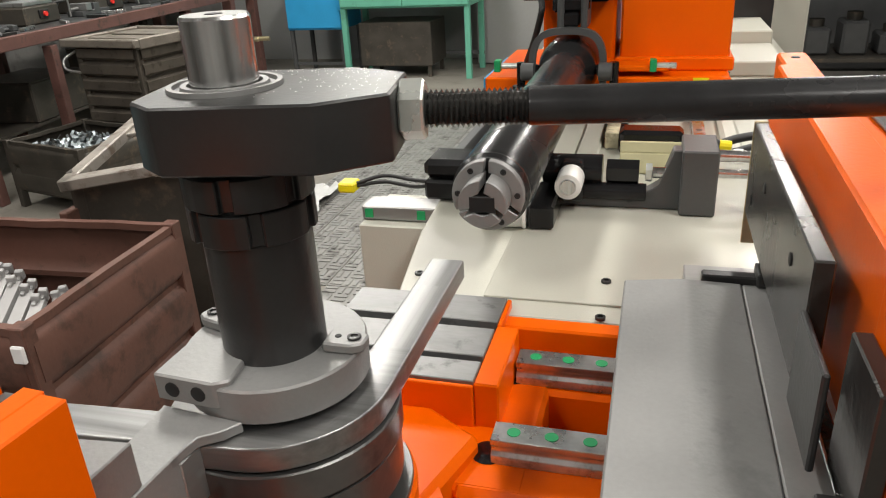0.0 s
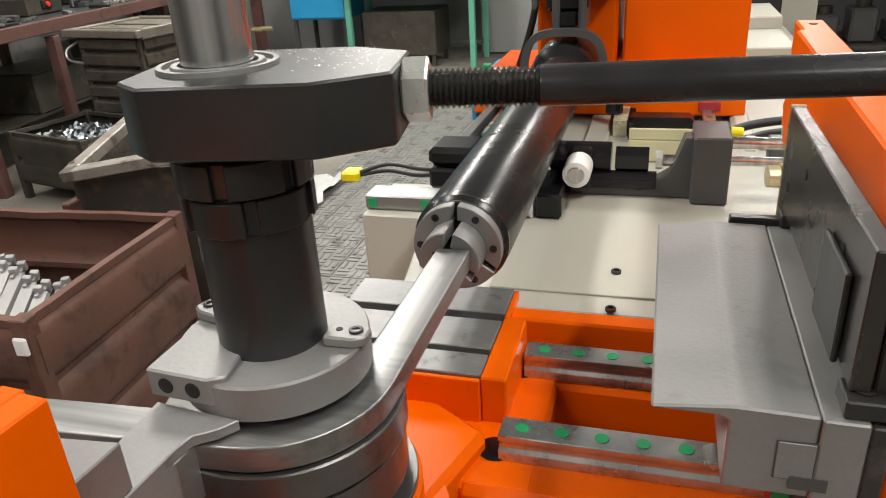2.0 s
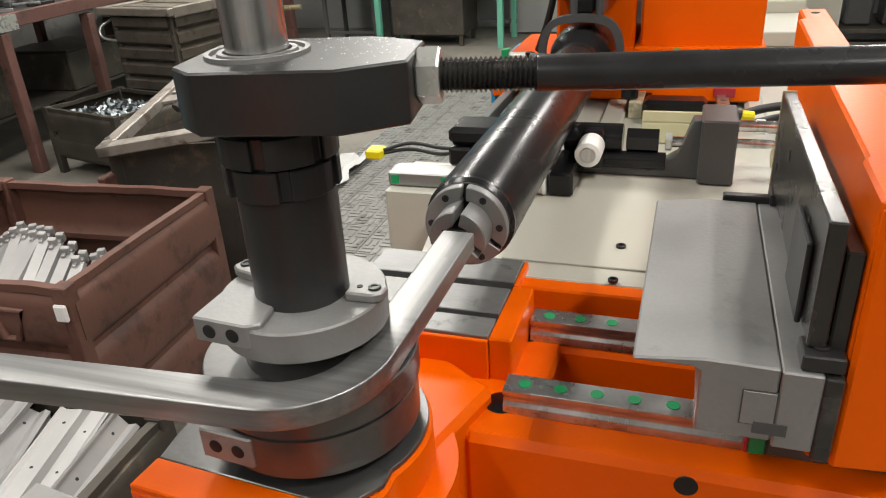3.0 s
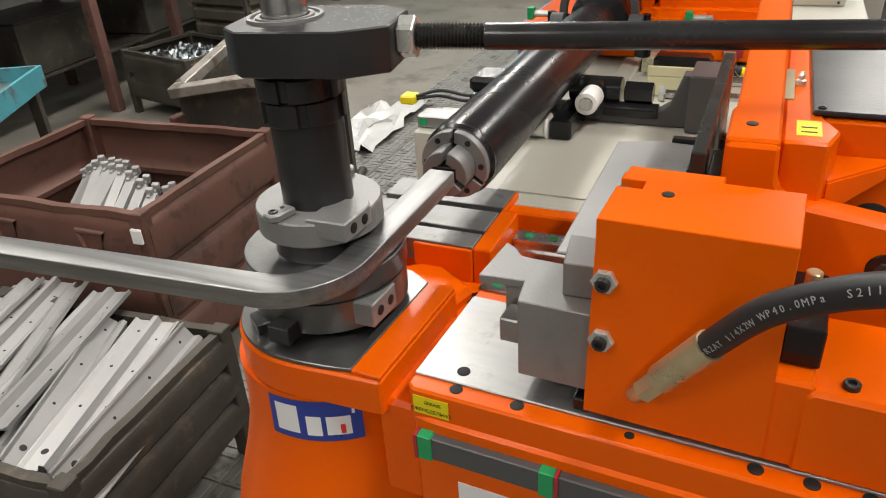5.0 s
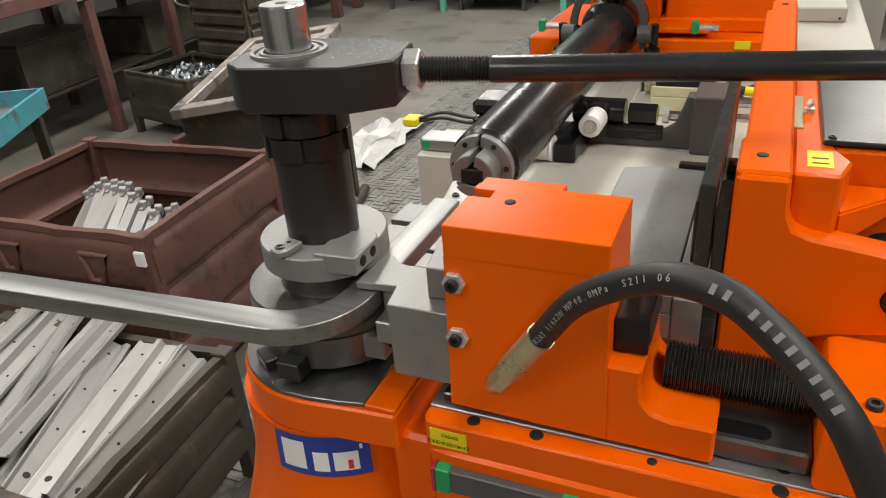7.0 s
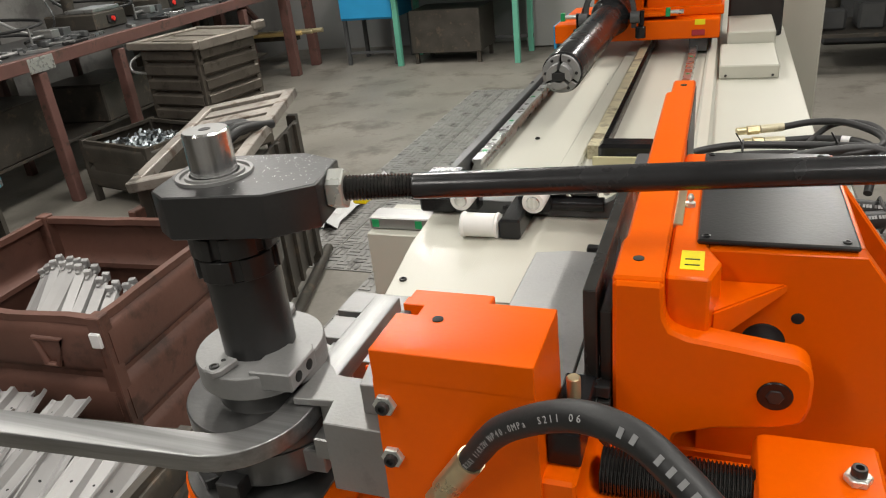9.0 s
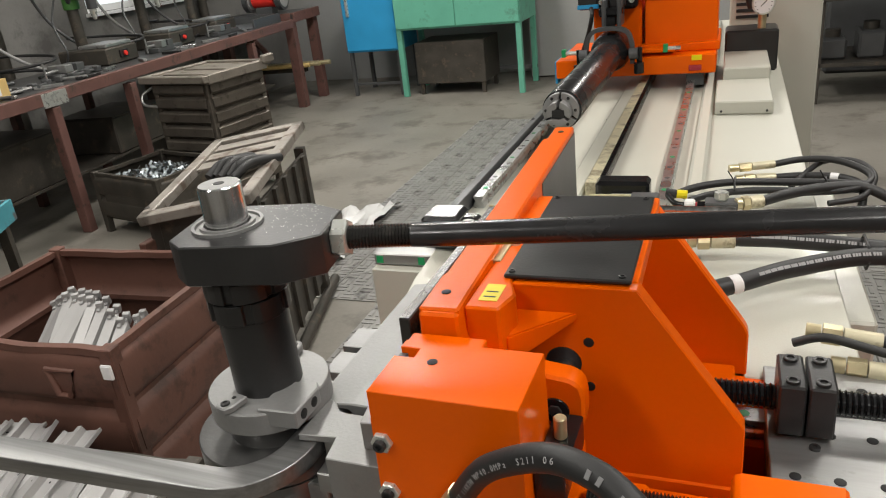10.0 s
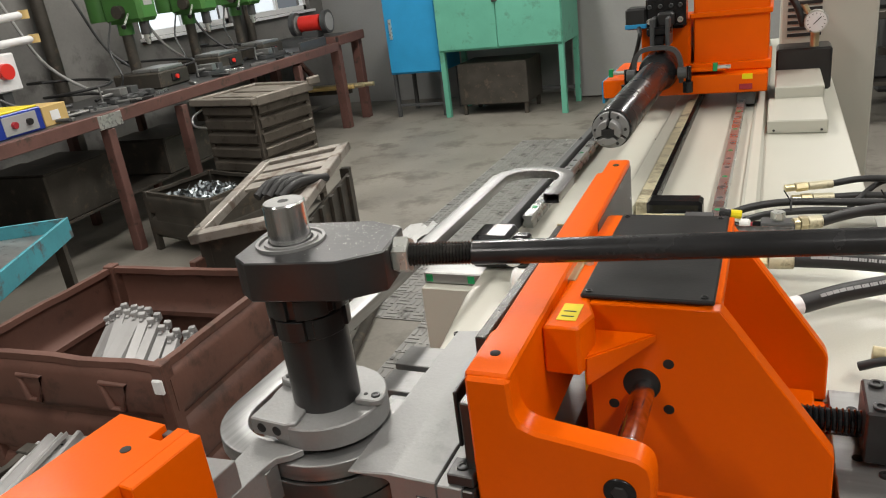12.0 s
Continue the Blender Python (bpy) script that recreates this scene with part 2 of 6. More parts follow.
def thing(name, label, category, at=(0, 0, 0), group="", kind=""):
    ob = tagged(new(name), label, category, group, kind)
    ob.empty_display_size = 0.05
    at = PLACE[0] @ Vector(at)
    ob.location = at
    ORG[ob] = at
    return ob


def part(name, bm, mat, parent, label=""):
    """One mesh, drawn in world places, under a thing or a part."""
    bmesh.ops.transform(bm, matrix=Matrix.Translation(-ORG[parent]) @ PLACE[0], verts=bm.verts[:])
    ob = mesh_object(name, bm, mat)
    ob.parent = parent
    ORG[ob] = ORG[parent]
    if label:
        ob["label"] = label
    return ob


def structure(name, bm, mat, label):
    ob = mesh_object(name, bm, mat)
    ORG[ob] = Vector((0, 0, 0))
    return tagged(ob, label, name.split("_")[0], kind="structure")


def bolt(parent, at, axis=(0, 0, 1), r=0.005, h=0.004, mat=None, name="bolt"):
    """A socket cap screw that stands on a surface."""
    at, axis = Vector(at), Vector(axis).normalized()
    turn = axis.to_track_quat("Z", "Y").to_matrix().to_4x4()
    b = part(name, lathe([(0, 0), (r, 0), (r, h * 0.85), (r * 0.9, h), (r * 0.55, h), (r * 0.5, h * 0.35), (0, h * 0.35)], at, 18, turn=turn), mat or BLACK, parent)
    return b


# Black disc just proud of a surface, painted as a hole's inner shade.
def bore_shade(parent, at, axis=(0, 0, 1), r=0.005, name="bore_shade"):
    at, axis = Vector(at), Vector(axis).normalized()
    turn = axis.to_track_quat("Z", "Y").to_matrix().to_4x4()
    return part(name, lathe([(r, -0.001), (r, 0.0003), (r * 0.9, 0.0005), (0, 0.0004)], at, 20, turn=turn), HOLE_SHADE, parent)


def lettering(text, size, m, mat, parent, name="lettering"):
    """Raised letters in the built-in font; m puts the text's plane into the world."""
    cu = bpy.data.curves.new(name, "FONT")
    cu.body, cu.size, cu.align_x, cu.align_y, cu.extrude, cu.resolution_u = text, size, "CENTER", "CENTER", 0.0001, 2
    tmp = bpy.data.objects.new("tmp", cu)
    scene.collection.objects.link(tmp)
    me = bpy.data.meshes.new_from_object(tmp.evaluated_get(bpy.context.evaluated_depsgraph_get()))
    bm = bmesh.new()
    bm.from_mesh(me)
    bpy.data.objects.remove(tmp)
    bpy.data.meshes.remove(me)
    return part(name, moved(bm, m), mat, parent)

# ---- the workshop ----
structure("floor", box(-5.25, 6.0, -4.0, 8.9, -0.2, 0.0, 0), FLOORM, "worn oily concrete workshop floor")
structure("ceiling", box(-5.25, 6.0, -4.0, 8.9, 3.7, 3.9, 0), CEILM, "dusty grey workshop ceiling")
structure("wall_east", box(6.0, 6.2, -4.0, 8.9, -0.2, 3.9, 0), WALLM, "plain grey plaster wall")
structure("wall_south", box(-5.45, 6.2, -4.2, -4.0, -0.2, 3.9, 0), WALLM, "plain grey plaster wall")
structure("wall_north", box(-5.45, 6.2, 8.9, 9.1, -0.2, 3.9, 0), WALLM, "grey painted wall behind the cabinets")
WINDOWS = [(5.6, 7.0), (7.35, 8.6)]
west = plus(box(-5.45, -5.25, -4.0, 8.9, -0.2, 1.3, 0), box(-5.45, -5.25, -4.0, 8.9, 2.3, 3.9, 0), box(-5.45, -5.25, -4.0, 5.6, 1.3, 2.3, 0),
            box(-5.45, -5.25, 7.0, 7.35, 1.3, 2.3, 0), box(-5.45, -5.25, 8.6, 8.9, 1.3, 2.3, 0))
structure("wall_west", west, SHADEDWALL, "grey plaster wall with two windows")
for i, (a, b) in enumerate(WINDOWS):
    w = thing("window_%d" % (i + 1), "bright daylit workshop window with white frame", "window", (-5.35, a, 1.3), kind="structure")
    part("window_frame", plus(box(-5.37, -5.31, a, a + 0.06, 1.3, 2.3), box(-5.37, -5.31, b - 0.06, b, 1.3, 2.3), box(-5.37, -5.31, a, b, 1.3, 1.36), box(-5.37, -5.31, a, b, 2.24, 2.3),
                              box(-5.36, -5.32, (a + b) / 2 - 0.025, (a + b) / 2 + 0.025, 1.35, 2.25)), WHITE, w)
    part("window_sill", box(-5.31, -5.19, a - 0.03, b + 0.03, 1.27, 1.299), WHITE, w)
structure("backdrop", box(-5.95, -5.9, 3.6, 8.8, 0.8, 2.7, 0), GLOW, "bright daylight outside the windows")
structure("pipe_west", plus(cyl(0.055, 0, 3.7, (-5.17, 4.5, 0)), cyl(0.05, 0, 3.7, (-5.16, 7.17, 0))), DIRTY, "dirty vertical pipes along the wall")
structure("trim_north", box(-1.5, -1.42, 8.84, 8.899, 0, 3.6), GUNGREY, "dark steel column cover on the wall")
structure("panel_north", box(-1.78, 0.9, 8.44, 8.48, 0.02, 2.9), WALLM, "pale grey sheet metal wall panel")
# One housing per unseen lamp, the added front pair included.
for lx, ly, k in LAMPS:
    f = thing("ceiling_light", "unseen white fluorescent batten lamp under the ceiling", "lamp", (lx, ly, 3.7), "ceiling lights")
    part("housing", box(lx - 0.15, lx + 0.15, ly - 0.67, ly + 0.67, 3.6, 3.698), WHITE, f)
    part("diffuser", box(lx - 0.13, lx + 0.13, ly - 0.65, ly + 0.65, 3.575, 3.599), LAMPGLOW, f)

# ---- the bending machine: base and pedestal ----
base = thing("bender_frame", "orange painted cast base of the tube bender", "machine base", (0.2, 0.6, 0))
part("side_wall", box(0.045, 0.75, 0.552, 0.612, 0.15, 1.084, 0.006), ORANGE, base)
part("side_wall", box(0.045, 0.75, 0.688, 0.744, 0.15, 1.083, 0.004), ORANGE, base)
part("end_wall", box(0.02, 0.1, 0.556, 0.743, 0.15, 1.0845, 0.004), ORANGE, base)
part("end_wall", box(0.5, 0.75, 0.6, 0.7, 0.15, 1.08), ORANGE, base)
part("pocket_floor", box(0.095, 0.5, 0.608, 0.69, 1.02, 1.03, 0), OILED, base, "black floor of the pocket")
part("front_lip", box(0.05, 0.75, 0.735, 0.756, 1.06, 1.118, 0.002), ORANGE, base)
for hx, hz, hr in ((0.213, 1.072, 0.0085), (0.305, 1.074, 0.0085), (0.195, 1.005, 0.006), (0.4, 1.072, 0.0085)):
    bore_shade(base, (hx, 0.5515, hz), (0, -1, 0), hr)
gst = part("sticker", box(0.291, 0.316, 0.5512, 0.5518, 1.047, 1.06, 0.0001), YELLOW, base, "yellow grease sticker")
for z in (1.048, 1.054):
    part("ink_bar", box(0.294, 0.313, 0.5506, 0.5511, z, z + 0.0018, 0), INK, gst)
ped = thing("bending_head_pedestal", "orange rounded pedestal under the bending head with blue badge", "pedestal", (AX, AY, 0))
part("column", lathe([(0, 0.12), (0.2, 0.12), (0.19, 0.4), (0.16, 0.7), (0.14, 0.86), (0.124, 0.93), (0.107, 0.985), (0.0985, 1.02), (0.0955, 1.045), (0.0945, 1.062), (0.0945, 1.085), (0.0948, 1.0935), (0, 1.0935)], (AX, AY, 0), 56), ORANGE, ped)
part("foot", lathe([(0, 0), (0.26, 0), (0.26, 0.11), (0.2, 0.13), (0, 0.13)], (AX, AY, 0), 40), ORANGE, ped)
part("neck", prism([(-0.02, 0.5), (0.03, 0.5), (0.06, 0.6), (0.0, 0.64), (-0.09, 0.58)], 0.2, 1.098, "z", 0.006), ORANGE, ped)


def badge(parent):
    """A blue film wrapped on the column, with white shapes."""
    def wrap(a, z, out=0.0):
        r = 0.0953 + out + max(0, 1.062 - z) * 0.12
        return (AX + r * math.sin(a), AY - r * math.cos(a), z)
    def patch(a0, a1, z0, z1, out, n=10):
        bm = bmesh.new()
        lo = [bm.verts.new(wrap(a0 + (a1 - a0) * k / n, z0, out)) for k in range(n + 1)]
        hi = [bm.verts.new(wrap(a0 + (a1 - a0) * k / n, z1, out)) for k in range(n + 1)]
        for k in range(n):
            bm.faces.new((lo[k], lo[k + 1], hi[k + 1], hi[k]))
        return bm
    a0 = -0.2
    b = part("badge", patch(a0, a0 + 0.9, 1.046, 1.089, 0.0), BLUE, parent, "blue badge with white shapes")
    W = 0.9
    def block(u0, u1, v0, v1, mat=WHITE, name="shape"):
        part(name, patch(a0 + W * u0, a0 + W * u1, 1.046 + 0.043 * v0, 1.046 + 0.043 * v1, 0.0008 if mat == WHITE else 0.0014, 8), mat, b)
    block(0.08, 0.34, 0.16, 0.86)
    block(0.42, 0.58, 0.14, 0.62)
    block(0.63, 0.88, 0.16, 0.62)
    block(0.9, 0.93, 0.66, 0.78)
    block(0.77, 0.82, 0.2, 0.42, REDDOT)


badge(ped)

# slotted steel bars behind the die
tbars = thing("slotted_support", "ground steel slotted bars on an orange bracket", "support", (-0.02, 0.7, 1.08))
part("bracket", plus(plus(box(0.0476, 0.068, 0.628, 0.722, 1.05, 1.1252, 0.0015), box(0.0476, 0.052, 0.7222, 0.774, 1.09, 1.1252, 0.001)), plus(box(-0.02, 0.0475, 0.6255, 0.6297, 1.05, 1.1235, 0.001), box(-0.098, 0.0475, 0.64, 0.76, 1.07, 1.0998))), ORANGE, tbars)
for y0, y1, x0, x1 in ((0.63, 0.66, -0.075, 0.0472), (0.668, 0.715, -0.1, 0.0472), (0.727, 0.775, -0.104, 0.0472)):
    part("bar", box(x0, x1, y0, y1, 1.1, 1.126, 0.0008), GROUND_BAR, tbars)
part("slot_floor", box(-0.095, 0.0472, 0.64, 0.76, 1.1, 1.104, 0), OILED, tbars)

# cross rails of the pressure die
for ry, x1 in ((0.597, 0.56), (0.705, 0.56)):
    rail = thing("linear_rail", "ground steel linear rail with green plugs, oily", "rail", (0.07, ry, 1.084), "cross rails")
    sec = [(-0.0115, 1.084), (0.0115, 1.084), (0.0115, 1.092), (0.009, 1.095), (0.009, 1.099), (0.0115, 1.102), (0.0115, 1.107), (-0.0115, 1.107), (-0.0115, 1.102), (-0.009, 1.099), (-0.009, 1.095), (-0.0115, 1.092)]
    part("rail_body", prism([(ry + a, b) for a, b in sec], 0.07, x1, "x", 0.0004), RAILPOL, rail)
    part("oil_pool", lathe([(0, 0.0), (0.014, 0.0), (0.012, 0.0008), (0, 0.001)], (0.066, ry, 1.085), 20), OILED, rail)
    for k in range(13):
        part("plug", cyl(0.0052, 0, 0.0006, (0.086 + 0.0285 * k, ry, 1.107), seg=16, ch=0.0001), GREEN, rail)

# ---- white bed ----
bed = thing("machine_bed", "cream painted machine bed with long deck plate", "machine bed", (0.2, 2.0, 0))
part("deck", prism([(-0.065, 0.757), (0.49, 0.757), (0.488, 1.6), (0.5, 3.7), (-0.2, 3.7), (-0.118, 1.3), (-0.095, 0.95)], 1.06, 1.117, "z", 0.002), CREAM, bed)
part("body", box(-0.06, 0.48, 0.8, 3.65, 0.12, 1.06, 0.004), CREAM, bed)
part("plinth", box(-0.04, 0.46, 0.84, 3.6, 0, 0.12, 0.003), GUNGREY, bed)
part("raised_plate", box(0.02, 0.31, 0.79, 1.0, 1.117, 1.1195, 0.0006), CREAM, bed)
part("left_bracket", box(-0.217, -0.085, 1.04, 1.17, 0.95, 1.082, 0.002), CREAM, bed)
part("ridge", box(0.06, 0.095, 1.25, 3.6, 1.117, 1.127, 0.003), CREAM, bed)
part("step", box(0.28, 0.31, 1.3, 3.6, 1.117, 1.13, 0.006), CREAM, bed)
part("cover_box", box(0.315, 0.448, 1.93, 2.2, 1.117, 1.15, 0.003), CREAM, bed)
part("cover_plate", box(0.33, 0.45, 2.2, 2.6, 1.117, 1.18, 0.003), CREAM, bed)
part("side_cabinet", box(0.36, 0.53, 0.95, 1.5, 0.3, 1.09, 0.004), CREAM, bed)
for p in ((0.137, 0.838), (0.137, 0.755 + 0.006), (-0.06, 0.83), (0.06, 1.9), (-0.02, 1.45)):
    bolt(bed, (p[0], p[1], 1.1195 if p[0] > 0 and p[1] < 1 else 1.117), r=0.005, h=0.003)
for p in ((0.33, 1.93), (0.434, 1.93)):
    bolt(bed, (p[0], p[1] - 0.0002, 1.126), (0, -1, 0), 0.003, 0.002)
rack = thing("gear_rack", "oily toothed gear rack along the bed", "rack", (0.11, 2.2, 1.117))
part("rack_body", box(0.1, 0.122, 1.33, 3.6, 1.117, 1.143, 0.001), GREASY, rack, "greasy yellowed rack bar")
teeth = bmesh.new()
for k in range(190):
    y = 1.335 + 0.012 * k
    teeth = plus(teeth, prism([(y, 1.12), (y + 0.009, 1.12), (y + 0.0065, 1.142), (y + 0.0025, 1.142)], 0.122, 0.132, "x", 0)) if k < 1 else teeth
    if k:
        v = [teeth.verts.new(c) for c in ((0.122, y, 1.12), (0.132, y, 1.12), (0.132, y + 0.0025, 1.142), (0.122, y + 0.0025, 1.142), (0.122, y + 0.0065, 1.142), (0.132, y + 0.0065, 1.142), (0.132, y + 0.009, 1.12), (0.122, y + 0.009, 1.12))]
        for q in ((0, 1, 2, 3), (3, 2, 5, 4), (4, 5, 6, 7), (1, 6, 5, 2)):
            teeth.faces.new([v[i] for i in q])
tt = part("teeth", teeth, OILED, rack)
tt["kind"] = "stuff"
for rx in (0.245, -0.085):
    rail = thing("linear_rail", "long polished linear rail along the bed", "rail", (rx, 2.3, 1.117), "bed rails")
    part("rail_body", prism([(rx - 0.01, 1.117), (rx + 0.01, 1.117), (rx + 0.01, 1.126), (rx + 0.007, 1.13), (rx + 0.007, 1.134), (rx + 0.01, 1.137), (rx + 0.009, 1.141), (rx - 0.009, 1.141), (rx - 0.01, 1.137), (rx - 0.007, 1.134), (rx - 0.007, 1.13), (rx - 0.01, 1.126)], 1.25, 3.6, "y", 0.0004), RAILPOL, rail)
    for k in range(34):
        part("plug", cyl(0.0052, 0, 0.0005, (rx, 1.3 + 0.066 * k, 1.141), seg=12, ch=0.0001), GUNGREY if k % 3 else GREEN, rail)
end = thing("rail_stop", "black steel end stop across the rails", "stop", (0.17, 1.28, 1.117))
part("stop_block", box(0.125, 0.22, 1.29, 1.335, 1.117, 1.157, 0.006), OILED, end)
part("roller", cyl(0.011, 0, 0.05, (0.155, 1.28, 1.128), "x"), ZINC, end)

# support roller unit
guide = thing("tube_support_unit", "dark iron tube support with white nylon rollers", "support", (0.06, 1.08, 1.117))
part("bracket", prism([(-0.11, 1.118), (0.245, 1.118), (0.245, 1.195), (0.2, 1.195), (0.185, 1.15), (0.17, 1.14), (-0.11, 1.14)], 1.06, 1.085, "y"), GUNGREY, guide)
part("post", box(0.21, 0.252, 1.04, 1.12, 1.118, 1.2, 0.002), GUNGREY, guide)
for z in (1.155, 1.178):
    part("guide_rod", rod((0.2, 1.1, z), (0.36, 1.1, z), 0.0075 if z > 1.16 else 0.006), CHROME, guide)
part("slide", box(-0.12, -0.06, 1.05, 1.12, 1.12, 1.148, 0.004), OILED, guide)
part("slide_top", box(-0.12, -0.055, 1.05, 1.115, 1.15, 1.176, 0.007), OILED, guide)
part("cylinder", cyl(0.019, 0.04, 0.115, (0, 1.07, 1.165), "x"), OILED, guide)
part("coupling", cyl(0.016, 0.12, 0.16, (0, 1.07, 1.163), "x", 6), OILED, guide)
part("lower_rod", cyl(0.011, 0.06, 0.17, (0, 1.06, 1.14), "x"), OILED, guide)
part("lock_nut", cyl(0.012, 0.168, 0.176, (0, 1.07, 1.163), "x", 6), ZINC, guide)
part("piston_rod", cyl(0.007, 0.176, 0.21, (0, 1.07, 1.163), "x"), CHROME, guide)
for rx, ry in ((-0.03, 0.995), (0.079, 0.995)):
    rl = part("roller", lathe([(0.006, 0), (0.0155, 0), (0.0165, 0.003), (0.0165, 0.04), (0.0155, 0.043), (0, 0.043)], (rx, ry, 1.165), 26, "y"), NYLON, guide, "white nylon roller")
    part("hub", lathe([(0, -0.002), (0.009, -0.002), (0.011, 0.001), (0.012, 0.004)], (rx, ry, 1.165), 20, "y"), CHROME, rl)
    part("arm", box(rx - 0.014, rx + 0.014, 1.037, 1.062, 1.13, 1.182, 0.004), OILED, guide)
idler = thing("idler_roller", "white nylon idler roller on a dark sliding fork", "roller", (0.0, 0.96, 1.12))
low = part("roller", lathe([(0, 0), (0.018, 0), (0.0195, 0.003), (0.0175, 0.006), (0.0175, 0.05), (0.0195, 0.053), (0.018, 0.056), (0, 0.056)], (-0.023, 0.977, 1.136), 26, "x"), NYLON, idler, "white nylon roller")
part("fork", box(0.035, 0.066, 0.965, 1.06, 1.12, 1.15, 0.003), OILED, idler)
for bx in (-0.09, 0.02, 0.15):
    bolt(guide, (bx, 1.0599, 1.13), (0, -1, 0), 0.004, 0.003)
cup = thing("oil_tray", "clear yellowish plastic block behind the support", "tray", (0.2, 1.2, 1.117))
part("tray", box(0.13, 0.215, 1.2, 1.25, 1.118, 1.15, 0.002), CLEAR, cup)
part("tray_wall", box(0.13, 0.215, 1.2, 1.204, 1.15, 1.166, 0.001), CLEAR, cup)
sr = thing("linear_rail", "short steel rail with green plugs on the bracket", "rail", (-0.14, 1.06, 1.082), "cross rails")
part("rail_body", box(-0.217, -0.1, 1.057, 1.1, 1.083, 1.104, 0.002), WORN, sr)
for gx in (-0.212, -0.135):
    part("plug", box(gx, gx + 0.012, 1.0555, 1.0572, 1.087, 1.1, 0.0003), GREEN, sr)
sens = thing("cable_sensor", "yellow sensor plug with black cables", "sensor", (-0.19, 1.1, 1.1))
part("plug", box(-0.29, -0.262, 1.14, 1.17, 1.09, 1.106, 0.003), YELLOW, sens)
for dz in (0.0, 0.01):
    part("cable", sweep(smooth_path([(-0.264, 1.155, 1.098 + dz * 0.4), (-0.22, 1.165, 1.103 + dz), (-0.16, 1.14, 1.106 + dz), (-0.1, 1.1, 1.13)], 6), 0.003), RUBBER, sens)

# ---- tie rod head on the bending axis ----
PHI = 9.5
head = thing("tie_rod_assembly", "black steel tie-rod block on a polished vertical shaft", "tie rod", (AX, AY, 1.226))
TR = pose(AX, AY, 0, 0, 0, PHI)
TROD = pose(AX, AY, 0, 0, 0, 10)
octagon = [(-0.042, -0.031), (-0.025, -0.047), (0.053, -0.047), (0.086, -0.027), (0.086, 0.027), (0.053, 0.047), (-0.025, 0.047), (-0.042, 0.031)]
part("block", moved(prism(octagon, 1.355, 1.389, "z", 0.0012), TR), BLACK, head, "chamfered black steel block with metal dust on top")
part("shaft", lathe([(0.0, 1.35), (0.0178, 1.35), (0.0178, 1.4235), (0.0168, 1.425), (0.0045, 1.425), (0.004, 1.415), (0, 1.415)], (AX - 0.005, AY, 0), 40), CHROME, head, "polished steel shaft")
part("shaft_end", lathe([(0.0048, 1.4252), (0.0165, 1.4252), (0.0168, 1.4248), (0.0048, 1.4248)], (AX - 0.005, AY, 0), 32), STEEL, head)
# Black disc laid over the shaft's hole for the shade inside.
part("shaft_bore_shade", cyl(0.0044, 0, 0.0006, (AX - 0.005, AY, 1.4249), seg=16, ch=0.0001), HOLE_SHADE, head)
part("seal_ring", lathe([(0.0195, 1.388), (0.0195, 1.3915), (0.0225, 1.3915), (0.0232, 1.3892), (0.0262, 1.3892), (0.0268, 1.3914), (0.0295, 1.3914), (0.03, 1.388)], (AX - 0.005, AY, 0), 40), STEEL, head, "bright bearing rings")
part("pillar", lathe([(0, 1.226), (0.0296, 1.226), (0.0304, 1.227), (0.0304, 1.31), (0.0298, 1.3105), (0.0298, 1.345), (0.0265, 1.345), (0.0265, 1.357), (0, 1.357)], (AX, AY, 0), 44), BLACK, head)


def slotted_nut(z0, z1, r, turn):
    pts = []
    for k in range(6):
        a = radians(60 * k + turn)
        for da, rr in ((-24, r), (-12, r * 1.005), (0, r * 1.005), (12, r * 1.005), (23, r), (24, r * 0.9), (36, r * 0.9)):
            pts.append((AX - 0.001 + rr * math.cos(a + radians(da)), AY + rr * math.sin(a + radians(da))))
    return prism(pts, z0, z1, "z", 0.0006)


part("lock_nut", slotted_nut(1.331, 1.349, 0.0355, 10), BLACK, head, "slotted black lock nut")
part("lock_nut", slotted_nut(1.311, 1.3295, 0.0348, 32), BLACK, head, "slotted black lock nut")
ZR = 1.3745
part("hex_nut", moved(cyl(0.0158, 0.0862, 0.099, (0, 0, ZR), "x", 6, 0.0012), TROD), ZINC, head, "zinc plated hex nut")
thread = [(0, 0.099)]
for k in range(20):
    thread += [(0.0098, 0.0991 + k * 0.0027), (0.0078, 0.1004 + k * 0.0027)]
part("thread", moved(lathe(thread + [(0.0086, 0.153), (0, 0.153)], (0, 0, ZR), 24, "x"), TROD), DARKPLATE, head)
part("rod", moved(lathe([(0, 0.151), (0.0095, 0.151), (0.0098, 0.152), (0.0098, 1.25), (0, 1.25)], (0, 0, ZR), 32, "x"), TROD), RODBLACK, head, "long black tie rod")
for k in range(6):
    w = 0.0016
    part("stamp_mark", moved(box(0.25 + 0.005 * k + (0.006 if k > 3 else 0) + (0.006 if k > 8 else 0), 0.25 + w + 0.005 * k + (0.006 if k > 3 else 0) + (0.006 if k > 8 else 0), -0.0099, -0.0093, ZR - 0.001, ZR + 0.001, 0), TROD), BLACK, head)
rng = random.Random(5)
dust = bmesh.new()
